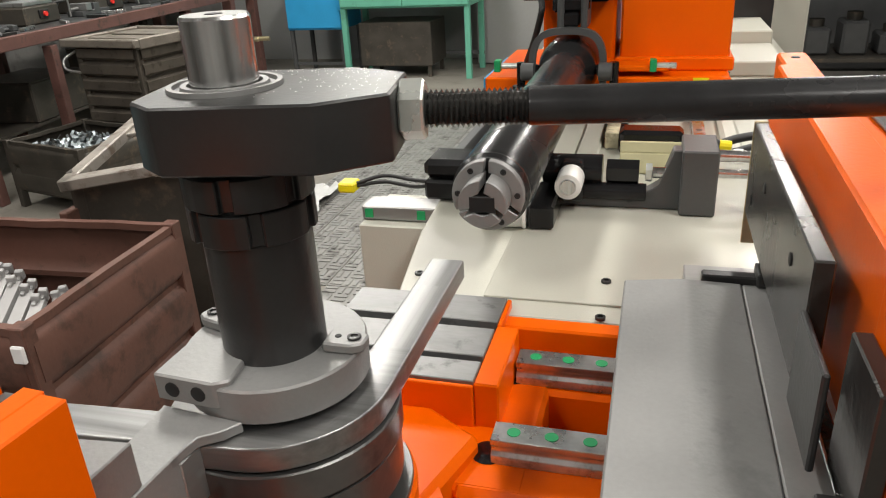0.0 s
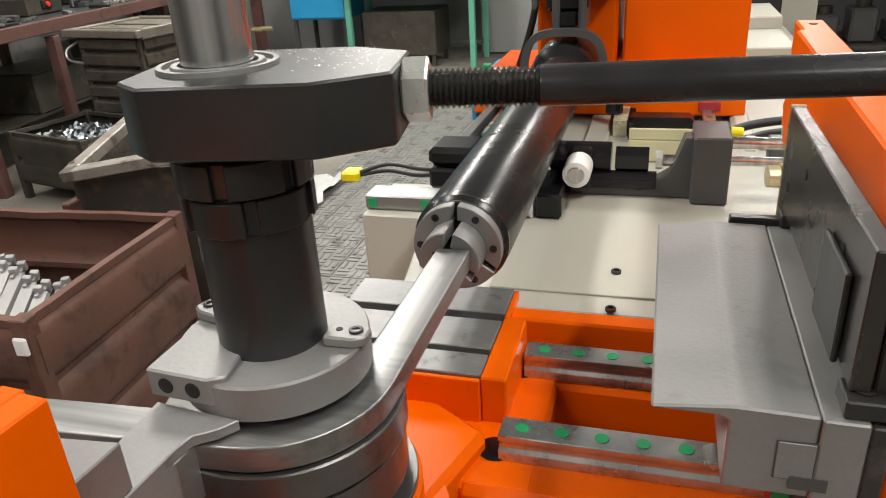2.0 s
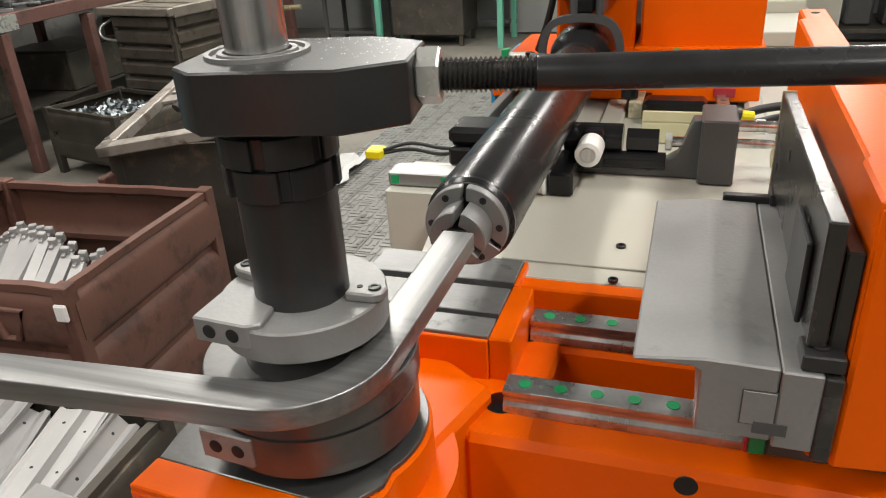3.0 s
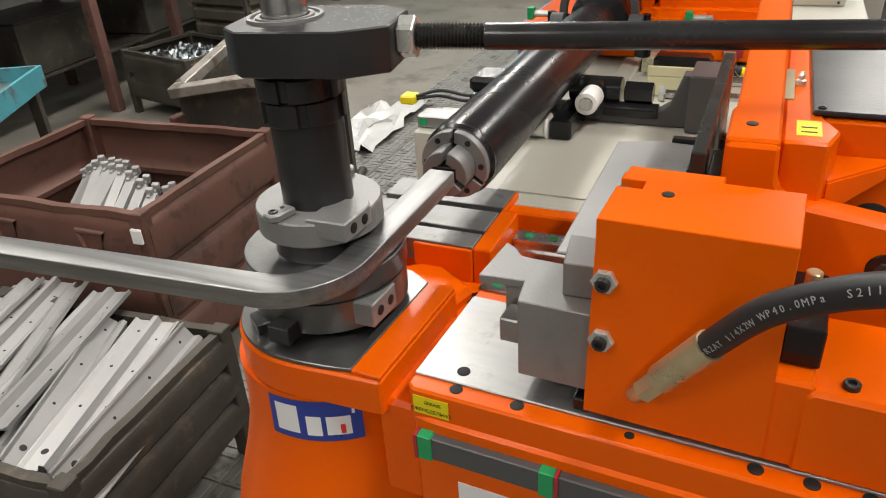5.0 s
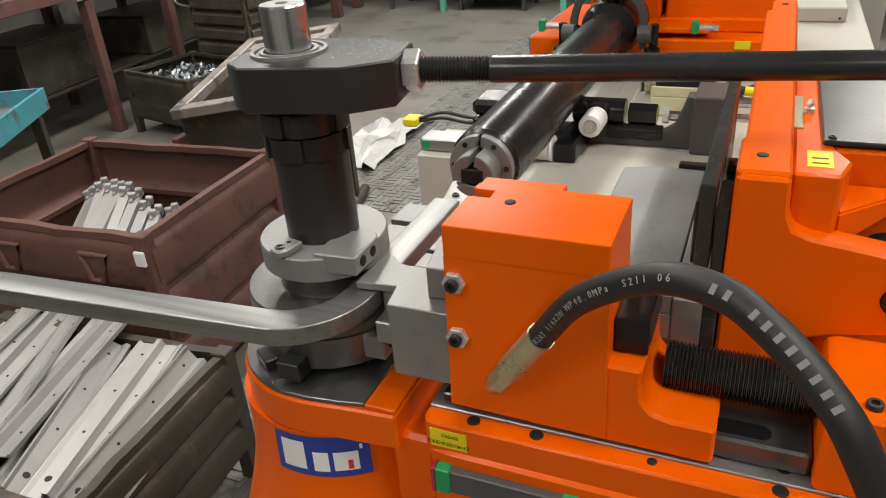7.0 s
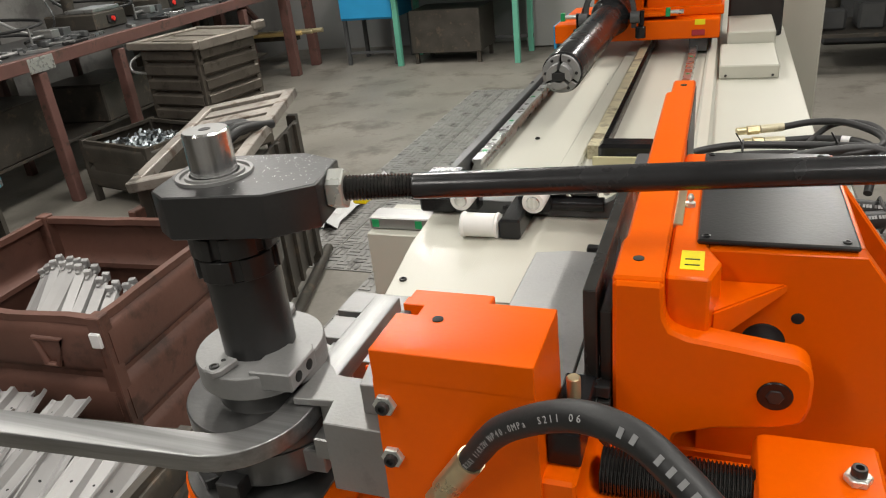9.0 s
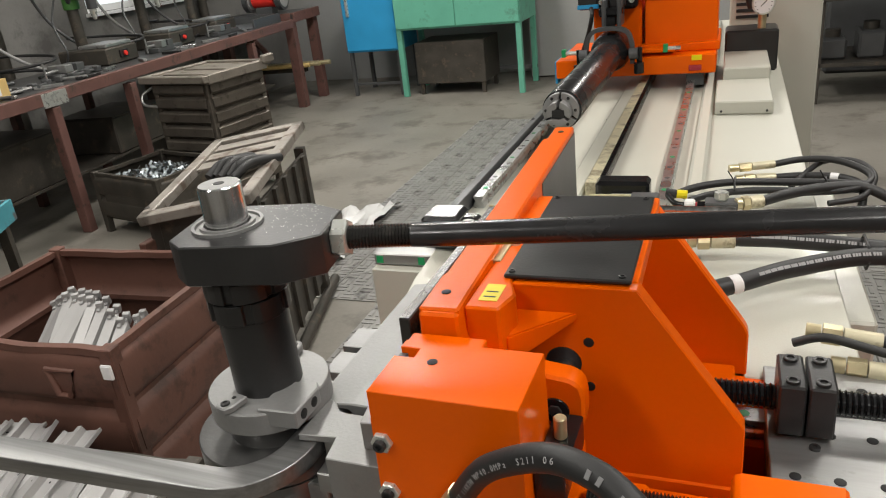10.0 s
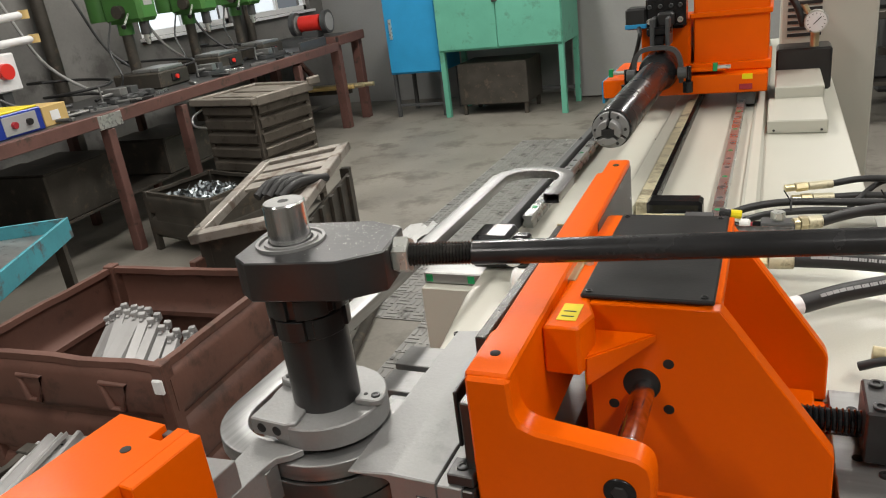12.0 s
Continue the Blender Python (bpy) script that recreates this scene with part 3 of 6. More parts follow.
for k in range(240):
    u, v, a, s = rng.uniform(-0.01, 0.085), rng.triangular(-0.04, 0.046, 0.04), rng.uniform(0, 6.28), rng.uniform(0.0002, 0.0008)
    if u * u + v * v < 0.0011 or abs(v) > 0.045 - max(0, u - 0.053) * 0.6:
        continue
    p = TR @ Vector((u, v, 1.3893))
    vs = [dust.verts.new(p + Vector((s * math.cos(a + q) * (1 if i % 2 else 0.4), s * math.sin(a + q), 0.0002 + 0.0004 * (i % 2)))) for i, q in enumerate((0, 1.57, 3.14, 4.71))]
    dust.faces.new(vs)
sw = part("metal_dust", dust, ZINC, head)
sw["kind"] = "stuff"
stay = thing("tie_rod_post", "orange post that holds the far end of the tie rod", "post", (1.16, 0.82, 0))
part("post", box(1.12, 1.24, 0.64, 0.76, 0, 1.45, 0.004), ORANGE, stay)

# ---- bend die (turns with the arm) ----
die = thing("bend_die", "machined grey steel bend die with grooved rim and clamp insert", "bend die", (AX, AY, 1.14))
part("lower_disc", lathe([(0, 1.128), (0.068, 1.128), (0.07, 1.13), (0.07, 1.158), (0.0685, 1.1585), (0.0685, 1.162), (0.072, 1.1625), (0.072, 1.182), (0.071, 1.183), (0.0435, 1.183), (0.0425, 1.185), (0.0425, 1.199), (0.044, 1.2), (0, 1.2)], (AX, AY, 0), 72), HUBSTEEL, die)
part("cap", lathe([(0, 1.2), (0.036, 1.2), (0.05, 1.202), (0.0545, 1.205), (0.0545, 1.2245), (0.0535, 1.226), (0, 1.226)], (AX, AY, 0), 64), STEEL, die)
for k, (ex, ey) in enumerate(((-0.004, 0.05), (-0.01, -0.05))):
    a = math.degrees(math.atan2(ey, ex))
    m = pose(AX, AY, 0, 0, 0, a)
    ear = part("ear", moved(prism([(0.034, -0.009), (0.052, -0.009), (0.058, -0.005), (0.0585, 0.005), (0.052, 0.009), (0.034, 0.009)], 1.226, 1.2325, "z"), m), STEEL, die)
    p = m @ Vector((0.051, 0, 1.2325))
    bolt(ear, p, r=0.0042, h=0.0012)
    p = m @ Vector((0.041, 0, 1.2325))
    bore_shade(ear, p, r=0.002)
for z0, z1, nm in ((1.2125, 1.2295, "upper_insert"), (1.134, 1.157, "lower_insert")):
    out = 0.0 if z0 > 1.2 else 0.0165
    ins = part(nm, prism([(AX + 0.018, AY - 0.047), (AX + 0.0552 + out, AY - 0.045), (AX + 0.0555 + out, AY - 0.006), (AX + 0.05, AY + 0.002), (AX + 0.02, AY - 0.004)], z0, z1, "z"), STEEL, die, "grey clamp insert with two holes")
    for hy in (-0.033, -0.016):
        bore_shade(ins, (AX + 0.0556 + out, AY + hy, (z0 + z1) / 2), (1, 0, 0), 0.0046)
part("key", box(AX - 0.01, AX + 0.012, AY - 0.085, AY - 0.066, 1.126, 1.143), BLACK, die)

# ---- bending arm with the sliding clamp ----
arm = thing("swing_arm_machine", "orange bending arm with steel slide plate and hydraulic clamp", "bending arm", (AX, AY, 1.06))
def hub_outline(grow, x):
    """Round behind the axis, drawn out towards the front where the arm leaves it."""
    pts = []
    for a in range(66, 271, 6):
        r = 0.0755 + 0.0175 * max(0, (a - 150) / 120) + grow
        pts.append((AX + r * math.cos(radians(a)), AY + r * math.sin(radians(a))))
    return pts + [(-0.015, 0.397 - grow), (0.012, 0.4 - grow), (x, 0.404 - grow), (x, 0.545 + grow), (0.008, 0.56 + grow)]


part("hub_plate", prism(hub_outline(0.0, 0.034), 1.129, 1.1332, "z", 0.0006), HUBSTEEL, arm, "smooth dark steel hub plate with oil smears")
part("hub", prism(hub_outline(0.0025, 0.062), 1.094, 1.1288, "z", 0.002), ORANGE, arm)
part("hub_step", prism([(0.0345, 0.403), (0.0615, 0.403), (0.0615, 0.546), (0.0345, 0.546)], 1.1286, 1.1335, "z", 0.001), ORANGE, arm)
part("web", prism([(0.05, 0.41), (0.09, 0.41), (0.09, 0.54), (0.05, 0.54)], 1.0, 1.105, "z", 0.004), ORANGE, arm)
part("stop_block", moved(box(-0.012, 0.012, -0.009, 0.009, 1.1334, 1.144, 0.001), pose(-0.07, 0.428, 0, 0, 0, -35)), BLACK, arm, "small black stop block")
part("beam", plus(prism([(0.092, 0.398), (0.11, 0.395), (0.47, 0.395), (0.47, 0.55), (0.092, 0.55)], 0.985, 1.112, "z", 0.003), prism([(0.087, 0.404), (0.093, 0.398), (0.47, 0.398), (0.47, 0.42), (0.087, 0.42)], 1.1, 1.137, "z", 0.002), box(0.087, 0.47, 0.52, 0.545, 1.1, 1.137, 0.002)), ORANGE, arm)
part("slide_plate", box(0.088, 0.47, 0.414, 0.53, 1.1, 1.1395, 0.0008), WORN, arm, "scratched steel slide plate")
# Black sheet on the plate, drawn as the shade in a slot.
part("slide_slot_shade", prism([(0.25, 0.452), (0.33, 0.452), (0.334, 0.456), (0.334, 0.462), (0.33, 0.466), (0.25, 0.466)], 1.1396, 1.1402, "z", 0), OILED, arm)
for hx in (0.126, 0.175, 0.257, 0.338, 0.371, 0.404):
    bore_shade(arm, (hx, 0.409, 1.1372), (0, 0, 1), 0.0052 if hx != 0.257 else 0.0035)
for hx in (0.124, 0.339, 0.372, 0.405):
    bore_shade(arm, (hx, 0.428, 1.1398), (0, 0, 1), 0.0052)
part("carriage_rail", box(0.105, 0.47, 0.388, 0.396, 1.078, 1.1, 0.001), GUNGREY, arm)
for gx in (0.1, 0.199, 0.314, 0.41):
    part("end_cap", box(gx, gx + 0.012, 0.3865, 0.3962, 1.077, 1.101, 0.0008), GREEN, arm)
for gx in (0.097, 0.211, 0.311):
    part("seal", box(gx, gx + 0.003, 0.386, 0.3963, 1.077, 1.1012, 0.0005), REDCAP, arm)
stk = part("sticker", box(0.094, 0.124, 0.3973, 0.3979, 1.1145, 1.1315, 0.0001), YELLOW, arm, "yellow grease sticker")
face = pose(0.109, 0.3971, 1.1185, 90, 0, 0)
lettering("ЕЖЕНЕДЕЛЬНО", 0.0044, face, INK, stk)
lettering("GREASE", 0.0042, pose(0.1105, 0.3971, 1.1262, 90, 0, 0), INK, stk)
part("warning_plate", box(0.13, 0.19, 0.3938, 0.3952, 1.02, 1.055, 0.0003), WHITE, arm, "white warning plate")
bore_shade(arm, (0.3, 0.3948, 1.058), (0, -1, 0), 0.007)
endb = part("end_block", prism([(0.355, 1.14), (0.432, 1.14), (0.432, 1.205), (0.36, 1.205), (0.355, 1.2)], 0.412, 0.5, "y", 0.003), ORANGE, arm, "orange end block of the clamp cylinder")
lock_nut = part("lock_nut", cyl(0.0085, 0, 0.0055, (0.415, 0.462, 1.205), seg=6), ZINC, endb, "bright hexagon lock nut")
bolt(lock_nut, (0.415, 0.462, 1.2105), r=0.0048, h=0.006, name="set_screw")
bolt(endb, (0.38, 0.425, 1.205), r=0.005, h=0.004)
spr = [(0, 0.255)]
for k in range(38):
    spr += [(0.016, 0.2552 + k * 0.0027), (0.0178, 0.2558 + k * 0.0027), (0.0178, 0.2566 + k * 0.0027), (0.016, 0.2574 + k * 0.0027)]
part("lead_screw", lathe(spr + [(0.0155, 0.3595), (0, 0.3595)], (0, 0.462, 1.182), 26, "x"), GREASEDSCREW, arm, "greased black lead screw")
part("screw_trough", box(0.24, 0.354, 0.424, 0.5, 1.1397, 1.158, 0.002), HUBSTEEL, arm)
# Slot on the trough is a black sheet, its shade put in colour.
part("trough_slot_shade", prism([(0.245, 0.43), (0.325, 0.43), (0.329, 0.434), (0.329, 0.44), (0.325, 0.444), (0.245, 0.444)], 1.1578, 1.1586, "z", 0), OILED, arm)
# clamp: slides along the arm
clamp = part("clamp", plus(plus(prism([(0.108, 1.148), (0.224, 1.146), (0.2224, 1.2758), (0.1105, 1.2758)], 0.411, 0.484, "y", 0), prism([(0.1105, 0.411), (0.2224, 0.411), (0.2224, 0.484), (0.1105, 0.484), (0.1105, 0.473), (0.127, 0.473), (0.127, 0.46), (0.1105, 0.46)], 1.2749, 1.299, "z", 0.0006)), prism([(0.165, 1.1415), (0.295, 1.1405), (0.295, 1.171), (0.266, 1.171), (0.254, 1.174), (0.247, 1.182), (0.2455, 1.196), (0.2455, 1.208), (0.165, 1.208)], 0.414, 0.51, "y", 0.0025)), ORANGE, arm, "orange sliding clamp block")
part("jaw_step", prism([(0.1115, 0.481), (0.174, 0.481), (0.174, 0.4965), (0.1115, 0.4965)], 1.15, 1.2985, "z", 0.001), ORANGE, clamp)
part("slot_key", box(0.1098, 0.1165, 0.4605, 0.4725, 1.2759, 1.294, 0.0005), GUNGREY, clamp)
bore_shade(clamp, (0.144, 0.456, 1.2993), (0, 0, 1), 0.004)
for bz in (1.257, 1.212):
    nutp = part("nut", cyl(0.0085, 0, 0.005, (0.118, 0.411, bz), turn=pose(0, 0, 0, 90, 0, 0), seg=6), ZINC, clamp)
    bolt(nutp, (0.118, 0.406, bz), (0, -1, 0), 0.0048, 0.004)
nose = [(0.016, 0.446), (0.018, 0.4995), (0.028, 0.493), (0.036, 0.4835), (0.046, 0.482), (0.056, 0.482), (0.056, 0.45)]
part("jaw", prism([(0.055, 0.423), (0.11, 0.423), (0.11, 0.482), (0.05, 0.482), (0.05, 0.452)], 1.155, 1.2195, "z", 0.0008), STEEL, clamp, "machined grey clamp jaw")
part("jaw_nose", prism(nose, 1.2128, 1.2193, "z", 0.0006), STEEL, clamp)
part("jaw_grip", box(0.0335, 0.05, 0.455, 0.482, 1.178, 1.2126, 0.0008), WORN, clamp)
part("jaw_ledge", box(0.038, 0.056, 0.43, 0.452, 1.176, 1.196), WORN, clamp)
part("jaw_shoulder", prism([(0.082, 0.44), (0.108, 0.442), (0.108, 0.4815), (0.075, 0.4815)], 1.2197, 1.246, "z", 0.0008), STEEL, clamp)
part("valve_block", box(0.2235, 0.2462, 0.43, 0.5, 1.2085, 1.236, 0.0012), OILED, clamp)
part("valve_fitting", cyl(0.005, 0, 0.018, (0.235, 0.47, 1.236)), BRASS, clamp)
part("seat", box(0.098, 0.11, 0.418, 0.45, 1.139, 1.15), OILED, clamp)
hose_path = smooth_path([(0.146, 0.405, 1.179), (0.168, 0.395, 1.214), (0.188, 0.385, 1.246), (0.215, 0.365, 1.288), (0.256, 0.345, 1.32), (0.288, 0.33, 1.3265), (0.312, 0.315, 1.319), (0.334, 0.3, 1.304), (0.351, 0.29, 1.283), (0.375, 0.285, 1.23), (0.395, 0.29, 1.15), (0.405, 0.31, 1.05)], 10)
hose = part("hose", sweep(hose_path[14:], 0.0085), RUBBER, clamp, "black hydraulic hose with pale printing")
part("ferrule", sweep(hose_path[6:20], 0.0098), BRASS, clamp, "brass crimp ferrule")
part("hose_nut", moved(cyl(0.0085, -0.012, 0.014, seg=6), Matrix.Translation(hose_path[4]) @ (hose_path[6] - hose_path[2]).to_track_quat("Z", "Y").to_matrix().to_4x4()), BRASS, clamp)
part("hose_elbow", sweep(smooth_path([(0.142, 0.418, 1.172), (0.143, 0.41, 1.174), hose_path[3]], 5), 0.006), BRASS, clamp)


def along(path, dist):
    for a, b in zip(path, path[1:]):
        d = (b - a).length
        if dist <= d:
            return a + (b - a) * (dist / d), (b - a).normalized()
        dist -= d
    return path[-1], (path[-1] - path[-2]).normalized()


GUNPRINT = material("worn_print", (0.2, 0.2, 0.2), 0.6)


def print_on_hose(text, start, size, pitch, bars=False):
    for k, ch in enumerate(text):
        if ch == " ":
            continue
        p, d = along(hose_path, start + pitch * k)
        eye = Vector((0.3, 0.0, 1.52))
        n = (eye - p)
        n = (n - d * n.dot(d)).normalized()
        up = n.cross(d)
        m = Matrix((( d.x, up.x, n.x, p.x + n.x * 0.0087), (d.y, up.y, n.y, p.y + n.y * 0.0087), (d.z, up.z, n.z, p.z + n.z * 0.0087), (0, 0, 0, 1)))
        if bars:
            part("print_bar", moved(box(-pitch * 0.2, pitch * 0.2, -size * 0.32, size * 0.32, -0.0002, 0.0002, 0), m), GUNPRINT, hose)
        else:
            lettering(ch, size, m, GREYINK, hose, "print_letter")


print_on_hose("100R2AT 1/4X2W WP40.0MPa  S21I 06", 0.068, 0.0054, 0.0043)
print_on_hose("KK KKKKKKKK", 0.228, 0.0078, 0.0068, True)

# ---- the tube being bent: stiff pieces that follow the die ----
tube = thing("bent_tube", "bright drawn flat steel tube being bent into a frame", "tube", (AX, AY, 1.2))
TW, TH, TZ = 0.0135, 0.008, 1.204
SECT = []
for cx, cz, a0 in ((1, 1, 0), (-1, 1, 90), (-1, -1, 180), (1, -1, 270)):
    for k in range(4):
        a = radians(a0 + 30 * k)
        SECT.append((cx * (TW - 0.0015) + 0.0015 * math.cos(a), cz * (TH - 0.0015) + 0.0015 * math.sin(a)))
K, LW, LS, LE, STUB = 86, 0.77, 0.014, 0.1, 0.046
path = [Vector((R, STUB, 0)), Vector((R, STUB * 0.5, 0))]
ang, pos = -90.0, Vector((R, 0, 0))


def turn_path(path, pos, heading, sweep_deg, radius, n=14):
    """Adds a clockwise bend; heading in degrees."""
    c = pos + Vector((math.cos(radians(heading - 90)), math.sin(radians(heading - 90)), 0)) * radius
    for k in range(n + 1):
        a = radians(heading + 90 - sweep_deg * k / n)
        path.append(c + Vector((math.cos(a), math.sin(a), 0)) * radius)
    return path[-1].copy(), heading - sweep_deg


def straight(path, pos, heading, length):
    d = Vector((math.cos(radians(heading)), math.sin(radians(heading)), 0))
    for k in (0.1, 0.3, 0.5, 0.7, 0.9):
        path.append(pos + d * length * k)
    return pos + d * length


pos, ang = turn_path(path, pos, ang, K, R)
pos = straight(path, pos, ang, LW)
pos, ang = turn_path(path, pos, ang, 90, R)
pos = straight(path, pos, ang, LS + 0.002)
pos, ang = turn_path(path, pos, ang, 90, R)
pos = straight(path, pos, ang, LE)
path.append(pos)


def tube_piece(name, pts, mat, size=1.0):
    bm = sweep([p + Vector((AX, AY, TZ)) for p in pts], [(a * size, b * size) for a, b in SECT], cap=False)
    inner = sweep([p + Vector((AX, AY, TZ)) for p in pts], [(a * 0.88, b * 0.8) for a, b in SECT], cap=False)
    bmesh.ops.reverse_faces(inner, faces=inner.faces[:])
    return part(name, plus(bm, inner), mat, tube)


lead = tube_piece("formed_section", path, TUBE)
NSEG = 24
ARC = R * math.pi / 2
SEGL = ARC / NSEG
segs = []
for k in range(NSEG):
    segs.append(tube_piece("bend_section", [Vector((R, -SEGL * 0.66, 0)), Vector((R, SEGL * 0.66, 0))], TUBE_LONG, 1.0 if k % 2 else 0.998))
tail = tube_piece("straight_section", [Vector((R, ARC + STUB, 0)), Vector((R, 0.15, 0)), Vector((R, 0.182, 0))], TUBE_LONG)

# ---- pressure die slide ----
slide = thing("pressure_die_slide", "grey pressure die on an orange slide bar with dark side plate", "pressure die", (0.1, 0.6, 1.1))
press = part("die", prism([(-0.0035, 1.2128), (-0.0035, 1.2152), (0.036, 1.2195), (0.0765, 1.2185), (0.0765, 1.168), (0.0345, 1.168), (0.0345, 1.2105), (0.03, 1.2128)], 0.495, 0.74, "y", 0.0012), STEEL, slide, "machined grey pressure die with sloped top")
press.data.polygons.foreach_set("use_smooth", [False] * len(press.data.polygons))
part("die_holder", box(0.0772, 0.0985, 0.494, 0.741, 1.165, 1.2175, 0.001), STEEL, slide)
part("keyway", plus(box(0.058, 0.0772, 0.4944, 0.4955, 1.179, 1.203, 0), box(0.066, 0.084, 0.4934, 0.4955, 1.174, 1.182, 0)), GUNGREY, slide)
part("key", box(0.0588, 0.0764, 0.4938, 0.495, 1.1796, 1.2022, 0.0003), STEEL, slide)
part("back_strip", box(0.0987, 0.1085, 0.494, 0.76, 1.16, 1.2165, 0.001), DARKPLATE, slide)
part("rear_strip", box(0.05, 0.087, 0.7415, 0.752, 1.196, 1.2225), BLACK, slide)
part("grease", box(0.0975, 0.0995, 0.53, 0.735, 1.2176, 1.2192, 0.0005), CHROME, slide)
for y in (0.497, 0.735):
    lugb = part("clip", box(0.086, 0.108, y, y + 0.022, 1.2178, 1.228, 0.001), BLACK, slide, "black clamp clip")
    bolt(lugb, (0.096, y + 0.011, 1.228), r=0.005, h=0.0015)
slidebar = thing("slide_bar", "long orange slide bar with dark oily side plate", "slide bar", (0.1, 0.6, 1.1))
part("side_bracket", box(0.084, 0.0874, 0.53, 0.588, 1.2285, 1.28, 0.001), BLACK, slidebar)
part("side_plate_front", box(0.0995, 0.1085, 0.507, 0.558, 1.217, 1.287, 0.001), DARKPLATE, slidebar)
RISE = Matrix(((1, 0, 0, 0), (0, 1, 0, 0), (0, 0.036, 1, -0.0181), (0, 0, 0, 1)))
part("bar", moved(prism([(0.109, 0.503), (0.143, 0.503), (0.143, 0.998), (0.117, 0.998), (0.117, 0.948), (0.1115, 0.946), (0.1115, 0.565), (0.109, 0.56)], 1.2105, 1.318, "z", 0.002), RISE), ORANGE, slidebar, "orange slide bar rising slightly to its far end")
part("bar_skirt", box(0.1095, 0.1425, 0.505, 0.557, 1.15, 1.212, 0.002), ORANGE, slidebar)
lugp = [(0.11, 1.152), (0.146, 1.155), (0.155, 1.192), (0.182, 1.202), (0.222, 1.209), (0.237, 1.215), (0.241, 1.228), (0.241, 1.25), (0.2385, 1.26), (0.231, 1.2655), (0.19, 1.2715), (0.16, 1.2755), (0.149, 1.28), (0.1445, 1.29), (0.143, 1.3155), (0.11, 1.3155)]
lug = part("lug", prism(lugp, 0.4985, 0.522, "y", 0.0025), ORANGE, slidebar, "orange lug for the boost cylinder")
# Black disc on the lug face in place of a shaded hole.
part("lug_bore_shade", cyl(0.0115, 0, 0.002, (0.218, 0.4988, 1.237), turn=pose(0, 0, 0, 90, 0, 0)), OILED, lug)
part("lug_pin", cyl(0.006, 0, 0.003, (0.218, 0.4988, 1.237), turn=pose(0, 0, 0, 90, 0, 0), seg=6), BLACK, lug)
part("boost_rod", cyl(0.0095, 0, 0.25, (0.214, 0.522, 1.236), "y"), CHROME, slidebar, "polished boost cylinder rod")
part("rod_flat", box(0.206, 0.222, 0.5225, 0.55, 1.2272, 1.2462, 0.0015), ZINC, slidebar)
bore_shade(slidebar, (0.124, 0.53, 1.3192), r=0.004)
bore_shade(slidebar, (0.13, 0.975, 1.3352), r=0.004)
part("far_side", moved(box(0.1432, 0.1442, 0.8, 0.995, 1.214, 1.311, 0), RISE), GUNGREY, slidebar)

# carriage body: moves across only
body = thing("pressure_carriage", "orange welded carriage body with gussets and black cover", "carriage", (0.25, 0.65, 1.1))
part("front_block", prism([(0.1735, 0.513), (0.2025, 0.513), (0.21, 0.54), (0.2, 0.565), (0.2, 0.775), (0.1735, 0.775)], 1.272, 1.315, "z", 0.002), ORANGE, body)
part("inner_wall", box(0.187, 0.198, 0.585, 0.77, 1.13, 1.258, 0.002), ORANGE, body)
gus = [(0.1985, 1.125), (0.39, 1.125), (0.39, 1.19), (0.384, 1.199), (0.3035, 1.3135), (0.2005, 1.3135), (0.2005, 1.24), (0.1985, 1.2395)]
part("near_gusset", prism(gus, 0.562, 0.58, "y", 0.002), ORANGE, body)
gusf = [(0.19, 1.1), (0.397, 1.1), (0.397, 1.167), (0.393, 1.176), (0.299, 1.312), (0.19, 1.312)]
part("far_gusset", prism(gusf, 0.763, 0.78, "y", 0.002), ORANGE, body)
part("far_foot", prism([(0.29, 0.72), (0.397, 0.72), (0.397, 0.765), (0.29, 0.765)], 1.105, 1.117, "z", 0.002), ORANGE, body)
part("top_plate", box(0.176, 0.3035, 0.575, 0.778, 1.298, 1.3145, 0.001), ORANGE, body)
part("cover", box(0.192, 0.299, 0.567, 0.769, 1.315, 1.319, 0.0012), BLACK, body, "black cover plate")
for p in ((0.198, 0.574), (0.291, 0.574), (0.198, 0.761), (0.291, 0.761)):
    bolt(body, (p[0], p[1], 1.319), r=0.003, h=0.0012)
shelf = bmesh.new()
sv = [shelf.verts.new(c) for c in ((0.205, 0.52, 1.285), (0.256, 0.562, 1.29), (0.2, 0.562, 1.29), (0.205, 0.52, 1.258), (0.256, 0.562, 1.283), (0.2, 0.562, 1.258))]
for q in ((0, 1, 2), (3, 5, 4), (0, 3, 4, 1), (1, 4, 5, 2), (2, 5, 3, 0)):
    shelf.faces.new([sv[i] for i in q])
bmesh.ops.bevel(shelf, geom=shelf.edges[:], offset=0.0015, segments=2, affect="EDGES")
part("rib", shelf, ORANGE, body)
# Black disc painted as the shaded opening round the boost rod.
part("rod_bore_shade", cyl(0.0155, 0, 0.0008, (0.242, 0.562, 1.24), turn=pose(0, 0, 0, 90, 0, 0)), HOLE_SHADE, body)
for dx, dz in ((-0.024, 0.022), (0.022, 0.022), (0.022, -0.022), (-0.024, -0.022)):
    bore_shade(body, (0.242 + dx, 0.5618, 1.24 + dz), (0, -1, 0), 0.0045)
part("base_plate", box(0.14, 0.385, 0.56, 0.76, 1.108, 1.13, 0.002), ORANGE, body)
part("side_plate", box(0.118, 0.128, 0.505, 0.77, 1.2288, 1.304, 0.001), DARKPLATE, body, "dark oily vertical plate")
part("side_plate_edge", box(0.1175, 0.1285, 0.7702, 0.7725, 1.2, 1.305, 0.0005), BRASS, body, "brass coloured plate edge")
